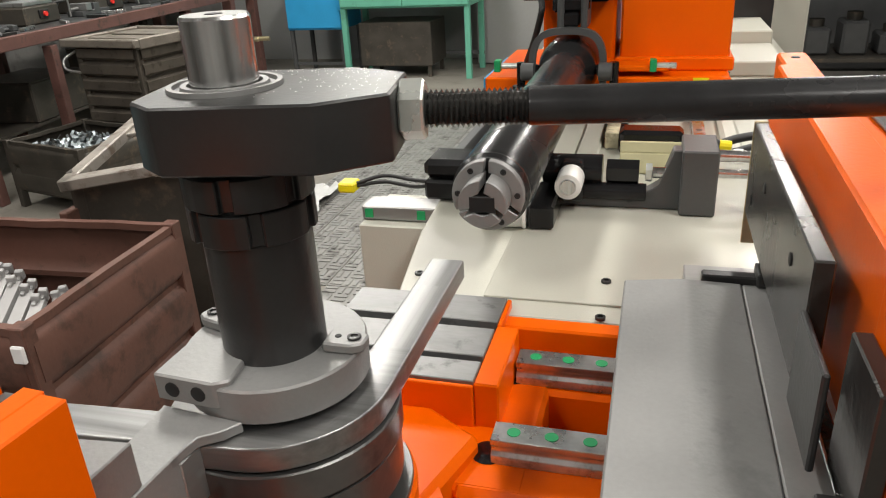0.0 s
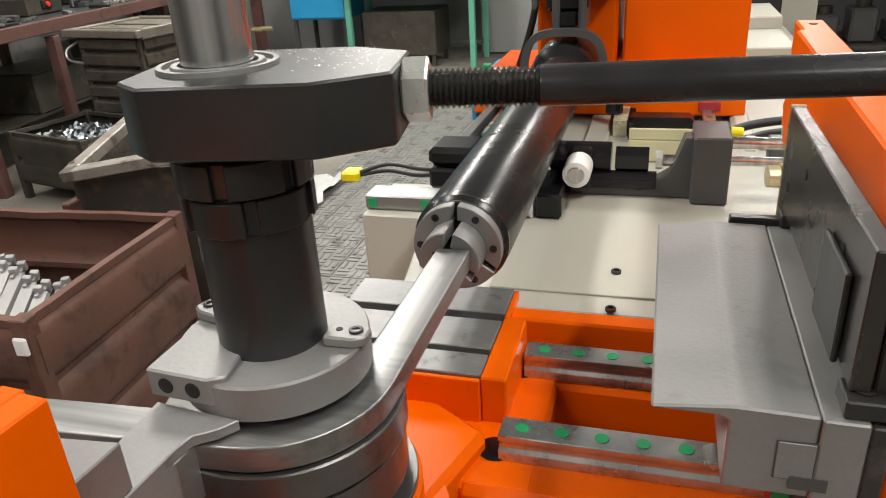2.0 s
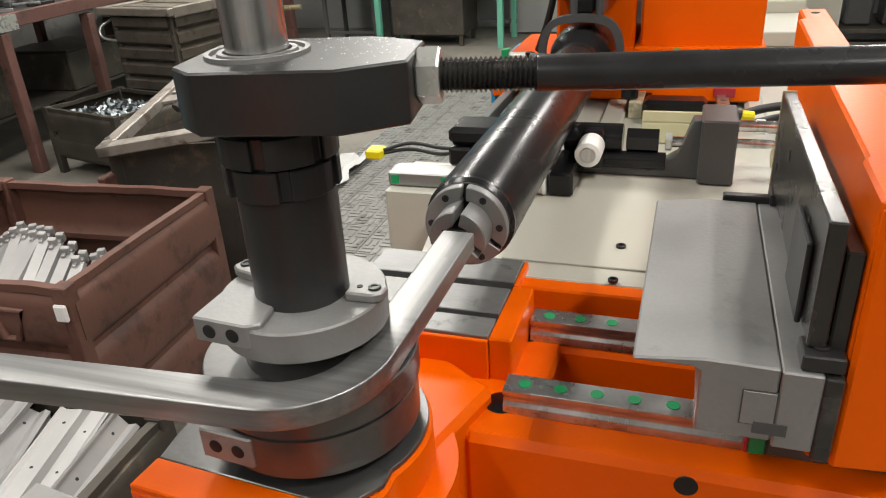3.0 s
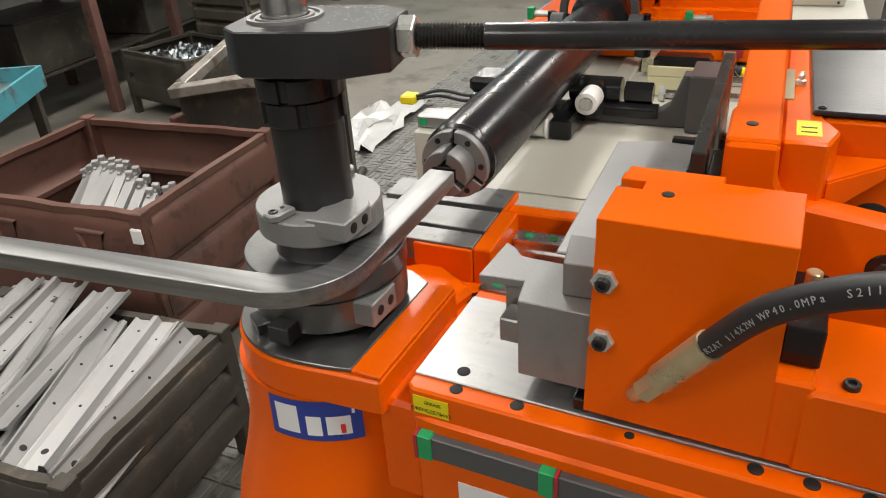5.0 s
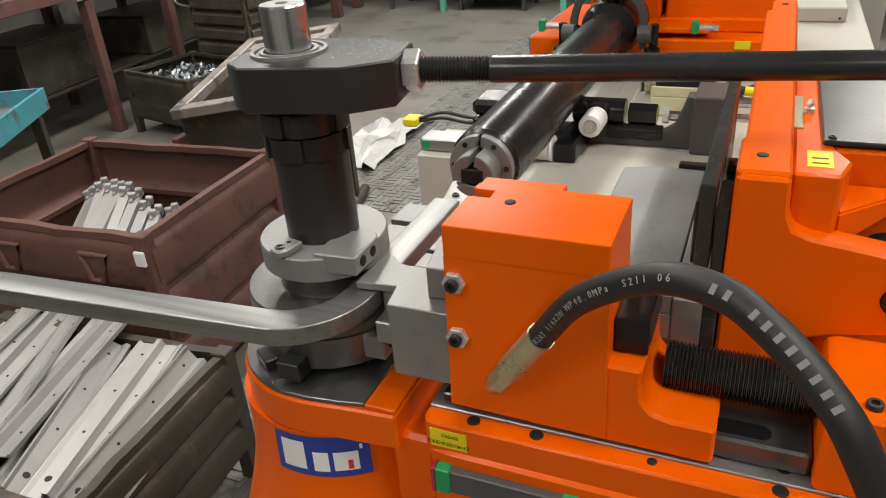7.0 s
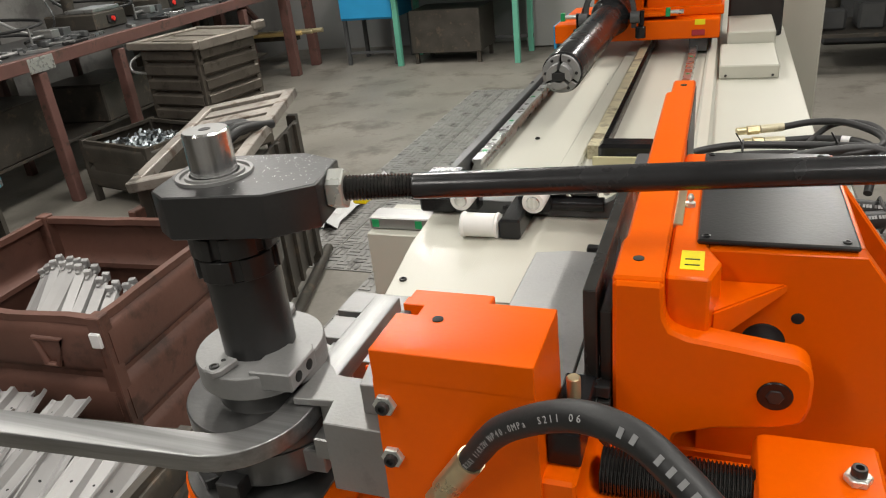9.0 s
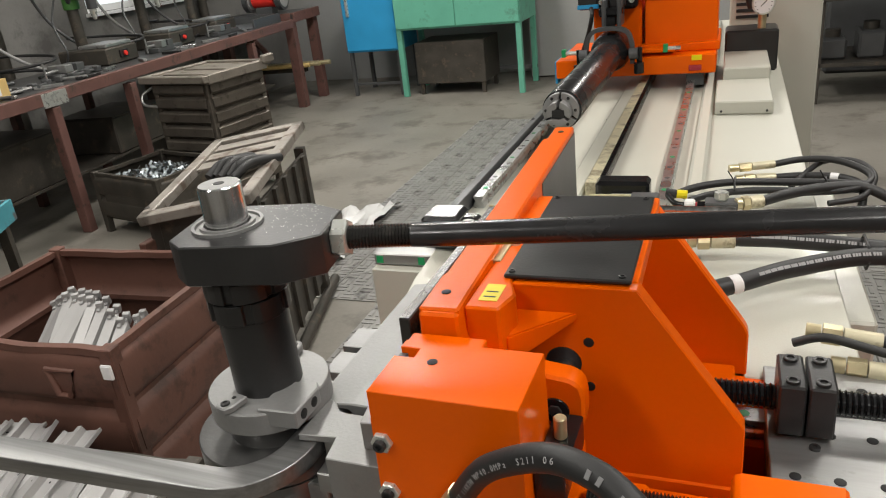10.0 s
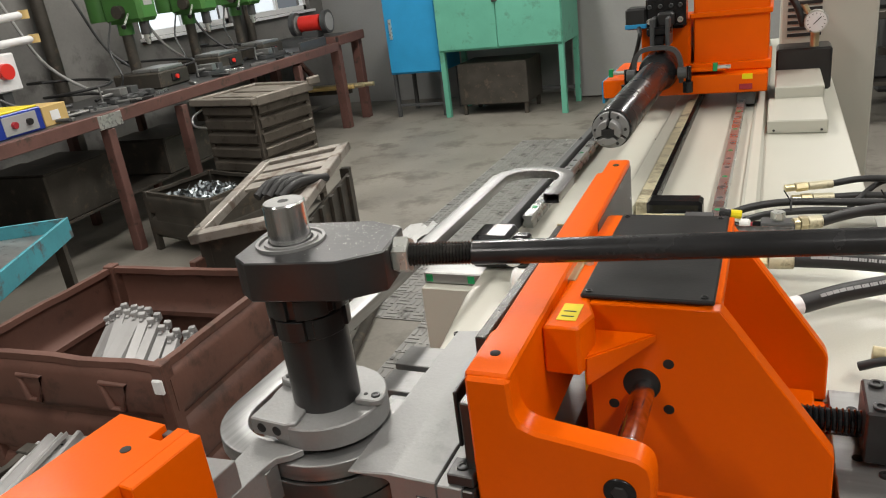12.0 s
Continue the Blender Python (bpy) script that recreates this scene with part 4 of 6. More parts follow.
for py, pz in ((0.56, 1.28), (0.68, 1.28), (0.74, 1.25)):
    bore_shade(body, (0.1178, py, pz), (-1, 0, 0), 0.004)
part("guide_plate", box(0.075, 0.172, 0.56, 0.8, 1.131, 1.163, 0.001), WORN, body, "ground steel guide plate")
part("brass_strip", box(0.1705, 0.18, 0.6, 0.68, 1.31, 1.3165, 0.0005), BRASS, body, "brass gib strip")
part("grease_nipple", lathe([(0, 0), (0.004, 0), (0.004, 0.004), (0.002, 0.005), (0.003, 0.008), (0.0015, 0.011), (0, 0.011)], (0.184, 0.64, 1.315), 12), ZINC, body)
s1 = part("sticker", box(0.182, 0.198, 0.525, 0.555, 1.315, 1.3155, 0.0001), YELLOW, body, "yellow grease sticker")
part("ink_bar", box(0.185, 0.195, 0.531, 0.5325, 1.3155, 1.3158, 0), INK, s1)
part("ink_bar", box(0.185, 0.195, 0.54, 0.5415, 1.3155, 1.3158, 0), INK, s1)
part("sticker", box(0.2005, 0.201, 0.535, 0.56, 1.245, 1.275, 0), YELLOW, body, "yellow grease sticker")
for ry in (0.597, 0.705):
    for x0 in (0.118, 0.25):
        cb = part("carriage_block", box(x0, x0 + 0.085, ry - 0.021, ry + 0.021, 1.09, 1.11, 0.002), GUNGREY, body, "grey rail carriage with green ends")
        part("end_cap", box(x0 - 0.011, x0, ry - 0.021, ry + 0.021, 1.09, 1.1095, 0.001), GREEN, cb)
        part("end_cap", box(x0 + 0.085, x0 + 0.096, ry - 0.021, ry + 0.021, 1.09, 1.1095, 0.001), GREEN, cb)
        part("seal", box(x0 - 0.014, x0 - 0.011, ry - 0.021, ry + 0.021, 1.09, 1.109, 0.001), REDCAP, cb)

# cross drive at the side
drive = thing("cross_drive", "black lead screw over drilled steel base plates", "lead screw", (0.5, 0.65, 1.084))
for y0, y1 in ((0.56, 0.628), (0.632, 0.7), (0.704, 0.772)):
    pl = part("base_bar", box(0.39, 0.75, y0, y1, 1.085, 1.125 if y0 < 0.63 or y0 > 0.7 else 1.119, 0.001), WORN, drive)
    for hx in (0.41, 0.445, 0.48, 0.515, 0.55):
        bore_shade(pl, (hx, (y0 + y1) / 2, 1.1252 if y0 < 0.63 or y0 > 0.7 else 1.1192), r=0.005)
    bolt(pl, (0.43, y0 + 0.012, 1.125 if y0 < 0.63 or y0 > 0.7 else 1.119), r=0.005, h=0.003)
scr = [(0, 0.3)]
for k in range(80):
    scr += [(0.0112, 0.3005 + k * 0.005), (0.0128, 0.302 + k * 0.005), (0.0112, 0.3035 + k * 0.005)]
part("screw", lathe(scr + [(0, 0.701)], (0, 0.682, 1.147), 20, "x"), OILED, drive)
for x0, x1 in ((0.421, 0.4445), (0.4465, 0.47)):
    sb = part("clamp_half", box(x0, x1, 0.652, 0.712, 1.124, 1.178, 0.002), BLACK, body, "black split clamp")
    for y in (0.662, 0.701):
        bolt(sb, ((x0 + x1) / 2, y, 1.178), r=0.0065, h=0.003)

# ---- feed carriage with collet barrel ----
feed = thing("feed_carriage", "orange feed carriage with long black collet barrel", "carriage", (0.01, 1.61, 1.12))
CX, CZ, CY = 0.012, 1.2, 1.61
part("barrel", lathe([(0, 0.012), (0.038, 0.012), (0.041, 0.016), (0.041, 0.02), (0.0395, 0.022), (0.0415, 0.03), (0.0415, 0.6), (0.038, 0.63), (0.038, 0.66), (0.05, 0.68), (0.056, 0.71), (0.056, 0.82), (0, 0.82)], (CX, CY, CZ), 48, "y"), SATIN, feed, "glossy black collet barrel")
for k in range(3):
    a0 = 120 * k - 27
    pts = [(CX + r * math.cos(radians(a)), CZ + r * math.sin(radians(a))) for r, angs in ((0.0375, range(a0, a0 + 115, 6)), (0.0245, range(a0 + 114, a0 - 1, -12))) for a in angs]
    jaw = part("jaw", prism(pts, CY, CY + 0.016, "y", 0.0008), STEEL, feed, "grey collet jaw")
    pts = [(CX + r * math.cos(radians(a)), CZ + r * math.sin(radians(a))) for r, angs in ((0.0248, range(a0 + 2, a0 + 113, 8)), (0.0115, range(a0 + 110, a0 + 3, -16))) for a in angs]
    part("nose", prism(pts, CY - 0.026, CY + 0.014, "y", 0.001), STEEL, jaw)
    for da in (30, 84):
        a = radians(a0 + da)
        bolt(jaw, (CX + 0.031 * math.cos(a), CY, CZ + 0.031 * math.sin(a)), (0, -1, 0), 0.0032, 0.001)
# Black block and disc stand for the shade inside the collet.
part("tube_slot_shade", box(CX - 0.0135, CX + 0.0135, CY - 0.0264, CY + 0.002, CZ - 0.0085, CZ + 0.0085, 0.001), HOLE_SHADE, feed, "black block for the shade in the flat tube's slot")
part("throat_shade", cyl(0.038, 0.0085, 0.0125, (CX, CY, CZ), "y"), HOLE_SHADE, feed)
bore_shade(feed, (CX - 0.012, CY + 0.2, CZ + 0.0398), (-0.3, 0, 1), 0.004)
bore_shade(feed, (CX - 0.005, CY + 0.34, CZ + 0.0412), (-0.1, 0, 1), 0.003)
part("sleeve_slot", box(CX - 0.006, CX + 0.006, CY + 0.56, CY + 0.58, CZ + 0.031, CZ + 0.0335, 0.001), CHROME, feed)
yoke = smooth_path([(CX - 0.065, CY + 0.69, CZ - 0.03), (CX - 0.063, CY + 0.69, CZ + 0.03), (CX - 0.045, CY + 0.69, CZ + 0.062), (CX, CY + 0.69, CZ + 0.07), (CX + 0.045, CY + 0.69, CZ + 0.062), (CX + 0.063, CY + 0.69, CZ + 0.03), (CX + 0.065, CY + 0.69, CZ - 0.03)], 6)
part("yoke", sweep(yoke, [(-0.008, -0.006), (0.008, -0.006), (0.008, 0.006), (-0.008, 0.006)]), GUNGREY, feed, "grey iron yoke")
for sx in (-1, 1):
    part("yoke_pin", cyl(0.01, 0, 0.03, (CX + sx * 0.068 - 0.015, CY + 0.69, CZ), "x"), OILED, feed)
    part("yoke_end", cyl(0.008, -0.02, 0.02, (CX + sx * 0.085, CY + 0.685, CZ - 0.005)), OILED, feed)
part("linkage", plus(box(CX - 0.012, CX + 0.02, CY + 0.695, CY + 0.73, CZ + 0.075, CZ + 0.1, 0.004), box(CX - 0.03, CX + 0.035, CY + 0.7, CY + 0.74, CZ + 0.1, CZ + 0.125, 0.005)), OILED, feed)
part("linkage_top", box(CX - 0.005, CX + 0.04, CY + 0.73, CY + 0.77, CZ + 0.12, CZ + 0.16, 0.006), BLACK, feed)
part("motor", box(CX - 0.1, CX - 0.04, CY + 0.77, CY + 0.85, CZ + 0.115, CZ + 0.175, 0.006), BLACK, feed, "black servo motor")
part("motor_band", box(CX - 0.1012, CX - 0.0388, CY + 0.768, CY + 0.79, CZ + 0.118, CZ + 0.13, 0.001), CABBLUE, feed)
part("motor_flange", box(CX - 0.042, CX + 0.07, CY + 0.77, CY + 0.83, CZ + 0.11, CZ + 0.2, 0.008), OILED, feed)
for ax in (-0.03, 0.0, 0.03, 0.055):
    bolt(feed, (CX + ax, CY + 0.77, CZ + 0.135), (0, -1, 0), 0.008, 0.012, ZINC)
    bolt(feed, (CX + ax, CY + 0.77, CZ + 0.175), (0, -1, 0), 0.006, 0.01, GUNGREY)
part("motor_cable", sweep(smooth_path([(CX - 0.06, CY + 0.765, CZ + 0.12), (CX - 0.055, CY + 0.74, CZ + 0.1), (CX - 0.07, CY + 0.76, CZ + 0.05), (CX - 0.09, CY + 0.78, CZ)], 6), 0.006), RUBBER, feed)
part("link_plate", box(CX - 0.02, CX - 0.008, CY + 0.69, CY + 0.77, CZ + 0.07, CZ + 0.15, 0.004), GUNGREY, feed)
part("link_plate", box(CX + 0.022, CX + 0.034, CY + 0.69, CY + 0.77, CZ + 0.07, CZ + 0.15, 0.004), GUNGREY, feed)
for sx in (-1, 1):
    part("pivot", cyl(0.014, -0.05, -0.02, (CX + sx * 0.085, CY + 0.67, CZ - 0.005)), OILED, feed)
    part("pivot_pin", cyl(0.016, -0.012, 0.012, (CX + sx * 0.07, CY + 0.672, CZ + 0.0), "x"), GUNGREY, feed)
part("foot_plate", box(-0.15, 0.3, CY + 0.72, CY + 1.06, 1.128, 1.18, 0.003), ORANGE, feed)
part("foot_step", box(0.07, 0.19, CY + 0.725, CY + 0.88, 1.19, 1.2, 0.002), ORANGE, feed)
part("pedestal", prism([(0.1, 1.19), (0.3, 1.19), (0.3, 1.42), (0.1, 1.42)], CY + 0.8, CY + 1.04, "y", 0.004), ORANGE, feed)
part("pedestal_flange", box(0.09, 0.308, CY + 0.785, CY + 1.045, 1.18, 1.205, 0.003), ORANGE, feed)
part("pedestal_neck", box(0.09, 0.308, CY + 0.79, CY + 1.045, 1.33, 1.345, 0.003), ORANGE, feed)
part("pedestal_lid", box(0.098, 0.305, CY + 0.795, CY + 1.045, 1.42, 1.44, 0.003), BLACK, feed)
part("head_block", box(-0.05, 0.09, CY + 0.81, CY + 1.03, 1.19, 1.33, 0.006), ORANGE, feed)
part("wiper", box(0.228, 0.262, CY + 0.716, CY + 0.721, 1.137, 1.152, 0.001), REDCAP, feed)
part("sticker", box(0.235, 0.262, CY + 0.7185, CY + 0.7198, 1.165, 1.18, 0), YELLOW, feed, "yellow sticker")
for sx in (-0.12, 0.17):
    fb = part("stop_screw", cyl(0.006, 0, 0.035, (sx, CY + 0.73, 1.2), "x"), ZINC, feed)
    part("stop_cap", box(sx - 0.012, sx, CY + 0.72, CY + 0.74, 1.19, 1.212, 0.001), GREEN, feed)
part("blue_cover", box(-0.158, -0.15, CY + 0.74, CY + 0.98, 1.11, 1.175, 0.001), CABBLUE, feed)
for rx in (-0.085, 0.245):
    part("rail_block", box(rx - 0.024, rx + 0.024, CY + 0.74, CY + 1.04, 1.09, 1.128, 0.002), GUNGREY, feed)
strip = thing("bed_guard", "dark steel strip along the edge of the bed", "guard", (-0.09, 1.7, 1.117))
part("strip", box(-0.115, -0.1, 1.15, 2.0, 1.117, 1.15, 0.001), GUNGREY, strip)
part("cable", sweep(smooth_path([(-0.12, 1.25, 1.12), (-0.13, 1.5, 1.125), (-0.125, 1.7, 1.13), (-0.11, 1.8, 1.15)], 6), 0.004), RUBBER, strip)

# hydraulics beside the bed
def fitting(h, p, q, r):
    """Crimped end with two hexes between the points p and q."""
    p, q = Vector(p), Vector(q)
    part("crimp_sleeve", rod(p + (q - p) * 0.5, q, r * 1.25, 16), GREASY, h, "pale brass crimp sleeve")
    part("hex_nut", rod(p + (q - p) * 0.22, p + (q - p) * 0.48, r * 1.4, 6), BRASS, h)
    part("union", rod(p, p + (q - p) * 0.2, r * 1.15, 12), BRASS, h)


def hydraulic_hose(label, pts, r, ends, bands=(), start_fit=True):
    h = thing("hydraulic_hose", label, "hose", pts[0], "hydraulic hoses")
    pp = smooth_path(pts, 9)
    part("rubber", sweep(pp, r), RUBBER, h)
    if ends:
        fitting(h, ends, pts[0], r)
    for k in bands:
        part("label_band", sweep([pp[k], pp[k + 1], pp[k + 2]], r * 1.05), WHITE, h, "white paper label band")
    return h, pp


def hose_print(h, pp, first, count, r):
    for k in range(count):
        p, q = pp[first + k], pp[first + k + 1]
        d = (q - p).normalized()
        n = Vector((-0.1, -0.75, 0.6))
        n = (n - d * n.dot(d)).normalized()
        up = n.cross(d)
        for f in (0.15, 0.45, 0.72):
            c = p + (q - p) * f + n * r * 1.01
            m = Matrix(((d.x, up.x, n.x, c.x), (d.y, up.y, n.y, c.y), (d.z, up.z, n.z, c.z), (0, 0, 0, 1)))
            part("print_bar", moved(box(-0.0014, 0.0014, -0.0022, 0.0022, -0.0002, 0.0002, 0), m), GREYINK, h)


hydraulic_hose("thin black hose looping back beside the bed", [(0.425, 1.384, 1.162), (0.47, 1.392, 1.168), (0.52, 1.38, 1.17), (0.56, 1.345, 1.163), (0.565, 1.315, 1.155), (0.53, 1.29, 1.148), (0.45, 1.285, 1.143)], 0.0058, (0.35, 1.362, 1.16))
hydraulic_hose("thin black hose with white label band", [(0.427, 1.37, 1.142), (0.48, 1.372, 1.145), (0.535, 1.35, 1.147), (0.555, 1.31, 1.14), (0.54, 1.24, 1.1)], 0.0065, (0.362, 1.356, 1.142), (14,))
hydraulic_hose("thin black hose looping over the others", [(0.45, 1.34, 1.135), (0.5, 1.4, 1.16), (0.55, 1.38, 1.168), (0.572, 1.33, 1.158), (0.55, 1.28, 1.14), (0.5, 1.26, 1.135)], 0.005, None)
hydraulic_hose("black hose tied in a bundle beside the bed", [(0.263, 1.262, 1.145), (0.3, 1.29, 1.15), (0.354, 1.308, 1.153), (0.43, 1.32, 1.15), (0.508, 1.319, 1.15), (0.558, 1.312, 1.15)], 0.0065, None)
hydraulic_hose("second black hose tied in the bundle", [(0.29, 1.25, 1.14), (0.33, 1.285, 1.14), (0.4, 1.3, 1.142), (0.48, 1.3, 1.142), (0.55, 1.31, 1.142)], 0.006, None)
hydraulic_hose("thick black hose with crimped brass end", [(0.402, 1.23, 1.148), (0.44, 1.26, 1.15), (0.49, 1.285, 1.152), (0.55, 1.3, 1.15), (0.6, 1.29, 1.13)], 0.0085, (0.362, 1.215, 1.148))
h, pp = hydraulic_hose("thick black hose with pale printing", [(0.36, 1.067, 1.15), (0.43, 1.066, 1.15), (0.54, 1.054, 1.148), (0.66, 1.06, 1.13), (0.8, 1.1, 1.05)], 0.0115, (0.295, 1.06, 1.15))
hose_print(h, pp, 3, 14, 0.0115)
h, pp = hydraulic_hose("thick black hose with white label and pale printing", [(0.325, 0.9, 1.146), (0.365, 0.921, 1.15), (0.431, 0.97, 1.152), (0.533, 1.018, 1.152), (0.66, 1.04, 1.13), (0.8, 1.08, 1.05)], 0.0118, None, (7,))
hose_print(h, pp, 12, 15, 0.0118)
tie = thing("cable_tie", "black plastic tie round the two thick hoses", "cable tie", (0.52, 1.03, 1.15))
part("loop", sweep([(0.52, 1.003, 1.15), (0.52, 1.015, 1.166), (0.52, 1.055, 1.166), (0.52, 1.072, 1.15), (0.52, 1.055, 1.133), (0.52, 1.015, 1.135), (0.52, 1.003, 1.15)], 0.002), RUBBER, tie)
for x, y in ((0.36, 1.306), (0.5, 1.312)):
    tie = thing("cable_tie", "black plastic tie round the hose bundle", "cable tie", (x, y, 1.15), "hose ties")
    part("loop", sweep([(x, y - 0.018, 1.146), (x, y - 0.008, 1.157), (x, y + 0.01, 1.159), (x, y + 0.018, 1.148), (x, y + 0.006, 1.135), (x, y - 0.018, 1.146)], 0.0016), RUBBER, tie)
    part("tail", rod((x, y - 0.008, 1.157), (x - 0.012, y - 0.012, 1.178), 0.0012, 6), RUBBER, tie)
hydraulic_hose("black hose with brass coupling by the drive", [(0.505, 0.8, 1.148), (0.56, 0.79, 1.146), (0.65, 0.79, 1.14), (0.75, 0.8, 1.1)], 0.008, (0.432, 0.808, 1.152))
hydraulic_hose("lower black hose with brass coupling by the drive", [(0.525, 0.77, 1.128), (0.58, 0.765, 1.126), (0.66, 0.77, 1.12), (0.75, 0.78, 1.08)], 0.008, (0.455, 0.778, 1.13))
h, pp = hydraulic_hose("thin black cable crossing the drive couplings", [(0.42, 0.8, 1.14), (0.45, 0.795, 1.152), (0.5, 0.785, 1.146), (0.58, 0.77, 1.135), (0.7, 0.76, 1.1)], 0.005, None)
plug = thing("sensor_plug", "yellow banded cable plug beside the rail stop", "plug", (0.27, 1.262, 1.14))
part("grip", rod((0.25, 1.262, 1.15), (0.268, 1.262, 1.147), 0.007, 10), RUBBER, plug)
part("yellow_band", rod((0.268, 1.262, 1.147), (0.285, 1.264, 1.145), 0.0073, 10), YELLOW, plug)
man = thing("valve_manifold", "small steel hydraulic valve block", "valve", (0.34, 1.2, 1.117))
part("block", box(0.315, 0.365, 1.205, 1.235, 1.118, 1.152, 0.002), GUNGREY, man)
part("cap", cyl(0.011, 0, 0.012, (0.34, 1.222, 1.154), seg=6), ZINC, man)
part("cap_ring", cyl(0.009, 0, 0.003, (0.34, 1.222, 1.1515)), ZINC, man)
part("white_plug", box(0.283, 0.3, 1.208, 1.228, 1.134, 1.152, 0.003), NYLON, man)
part("red_ring", cyl(0.007, 0, 0.006, (0.3, 1.218, 1.142), "x"), REDCAP, man)
part("port", cyl(0.008, 0, 0.014, (0.303, 1.218, 1.142), "x"), OILED, man)
part("elbow", sweep(smooth_path([(0.283, 1.218, 1.143), (0.268, 1.226, 1.143), (0.255, 1.245, 1.15)], 5), 0.005), OILED, man)

gp = thing("pressure_gauge_stand", "round pressure gauge on a dark valve stand", "gauge", (0.43, 2.5, 1.117))
part("stand", box(0.33, 0.48, 2.47, 2.6, 1.117, 1.24, 0.006), BLACK, gp)
part("stem", cyl(0.012, 0, 0.05, (0.432, 2.5, 1.24)), BRASS, gp)
g = part("dial_case", cyl(0.032, 0, 0.03, (0.432, 2.49, 1.315), turn=pose(0, 0, 0, 90, 0, 0)), ZINC, gp)
part("dial", cyl(0.0275, 0, 0.0012, (0.432, 2.4598, 1.315), turn=pose(0, 0, 0, 90, 0, 0)), WHITE, g)
part("needle", rod((0.425, 2.458, 1.308), (0.445, 2.458, 1.328), 0.0014, 6), INK, g)
for k in range(11):
    a = radians(225 - 27 * k)
    part("tick", rod((0.432 + 0.0205 * math.cos(a), 2.4585, 1.315 + 0.0205 * math.sin(a)), (0.432 + 0.0245 * math.cos(a), 2.4585, 1.315 + 0.0245 * math.sin(a)), 0.001, 4), INK, g)
part("hose", sweep(smooth_path([(0.4, 2.5, 1.3), (0.38, 2.5, 1.36), (0.34, 2.52, 1.42), (0.3, 2.55, 1.5)], 6), 0.01), RUBBER, gp)
part("pipe", sweep(smooth_path([(0.43, 2.5, 1.28), (0.42, 2.5, 1.32), (0.4, 2.5, 1.36)], 4), 0.008), BRASS, gp)
ec = thing("power_pack", "cream power pack cabinet with vent slats behind the bed", "cabinet", (0.45, 3.1, 0))
part("cabinet_body", box(0.34, 0.62, 2.75, 3.5, 0, 1.5, 0.005), CREAM, ec)
for k in range(12):
    part("slat", box(0.36, 0.46, 2.743, 2.751, 1.24 + 0.02 * k, 1.25 + 0.02 * k, 0.001), BLACK, ec)

# ---- crates and racks on the left ----
def crate(name, label, x0, x1, y0, y1, z0, z1, mat, ribs=3, t=0.012, turn=0.0, handles=0, legs=True, swell=1.0):
    c = thing(name, label, "crate", ((x0 + x1) / 2, (y0 + y1) / 2, 0), "metal crates")
    part("bottom", box(x0 + t, x1 - t, y0 + t, y1 - t, z0, z0 + t), mat, c)
    h = (z1 - z0) / ribs
    for axis, lo, hi, face, sgn in (("y", x0, x1, y0, -1), ("y", x0, x1, y1, 1), ("x", y0, y1, x0, -1), ("x", y0, y1, x1, 1)):
        prof = [(0, z0)]
        for k in range(ribs):
            a = z0 + h * k
            prof += [(0, a + 0.05 * h), (sgn * 0.017 * swell, a + 0.13 * h), (sgn * 0.024 * swell, a + 0.24 * h), (sgn * 0.024 * swell, a + 0.76 * h), (sgn * 0.017 * swell, a + 0.87 * h), (0, a + 0.95 * h)]
        prof += [(0, z1), (-sgn * t * 0.4, z1)] + [(p - sgn * t * 0.4, z) for p, z in reversed(prof)]
        pts = [(face + p, z) for p, z in prof]
        bm = prism(pts, lo, hi, "x" if axis == "y" else "y", 0)
        part("side", bm, mat, c)
    wob = random.Random(int(x0 * 100))
    for axis, lo, hi, face in (("x", x0, x1, y0), ("x", x0, x1, y1), ("y", y0, y1, x0), ("y", y0, y1, x1)):
        p = [lo + (hi - lo) * k / 8 for k in range(9)]
        pts = [((q, face + wob.uniform(-0.004, 0.004), z1 + wob.uniform(-0.004, 0.003)) if axis == "x" else (face + wob.uniform(-0.004, 0.004), q, z1 + wob.uniform(-0.004, 0.003))) for q in p]
        part("rim", sweep(pts, [(-0.012, -0.014), (0.012, -0.014), (0.012, 0.008), (-0.012, 0.008)]), mat, c)
    for sx in (x0, x1):
        for sy in (y0, y1):
            part("corner_post", box(sx - 0.022, sx + 0.022, sy - 0.022, sy + 0.022, 0 if legs else z0, z1 + 0.014, 0.003), mat, c)
    for k in range(handles):
        hx = x0 + (x1 - x0) * (0.36 + 0.42 * k)
        pts = [(hx - 0.05, y0 - 0.022, z1 - 0.06), (hx + 0.05, y0 - 0.022, z1 - 0.06), (hx + 0.02, y0 - 0.03, z1 - 0.14), (hx - 0.02, y0 - 0.03, z1 - 0.14), (hx - 0.05, y0 - 0.022, z1 - 0.06)]
        part("handle", sweep(pts, 0.0105), mat, c, "triangular loop handle")
    if turn:
        c.rotation_euler = (0, 0, radians(turn))
    return c


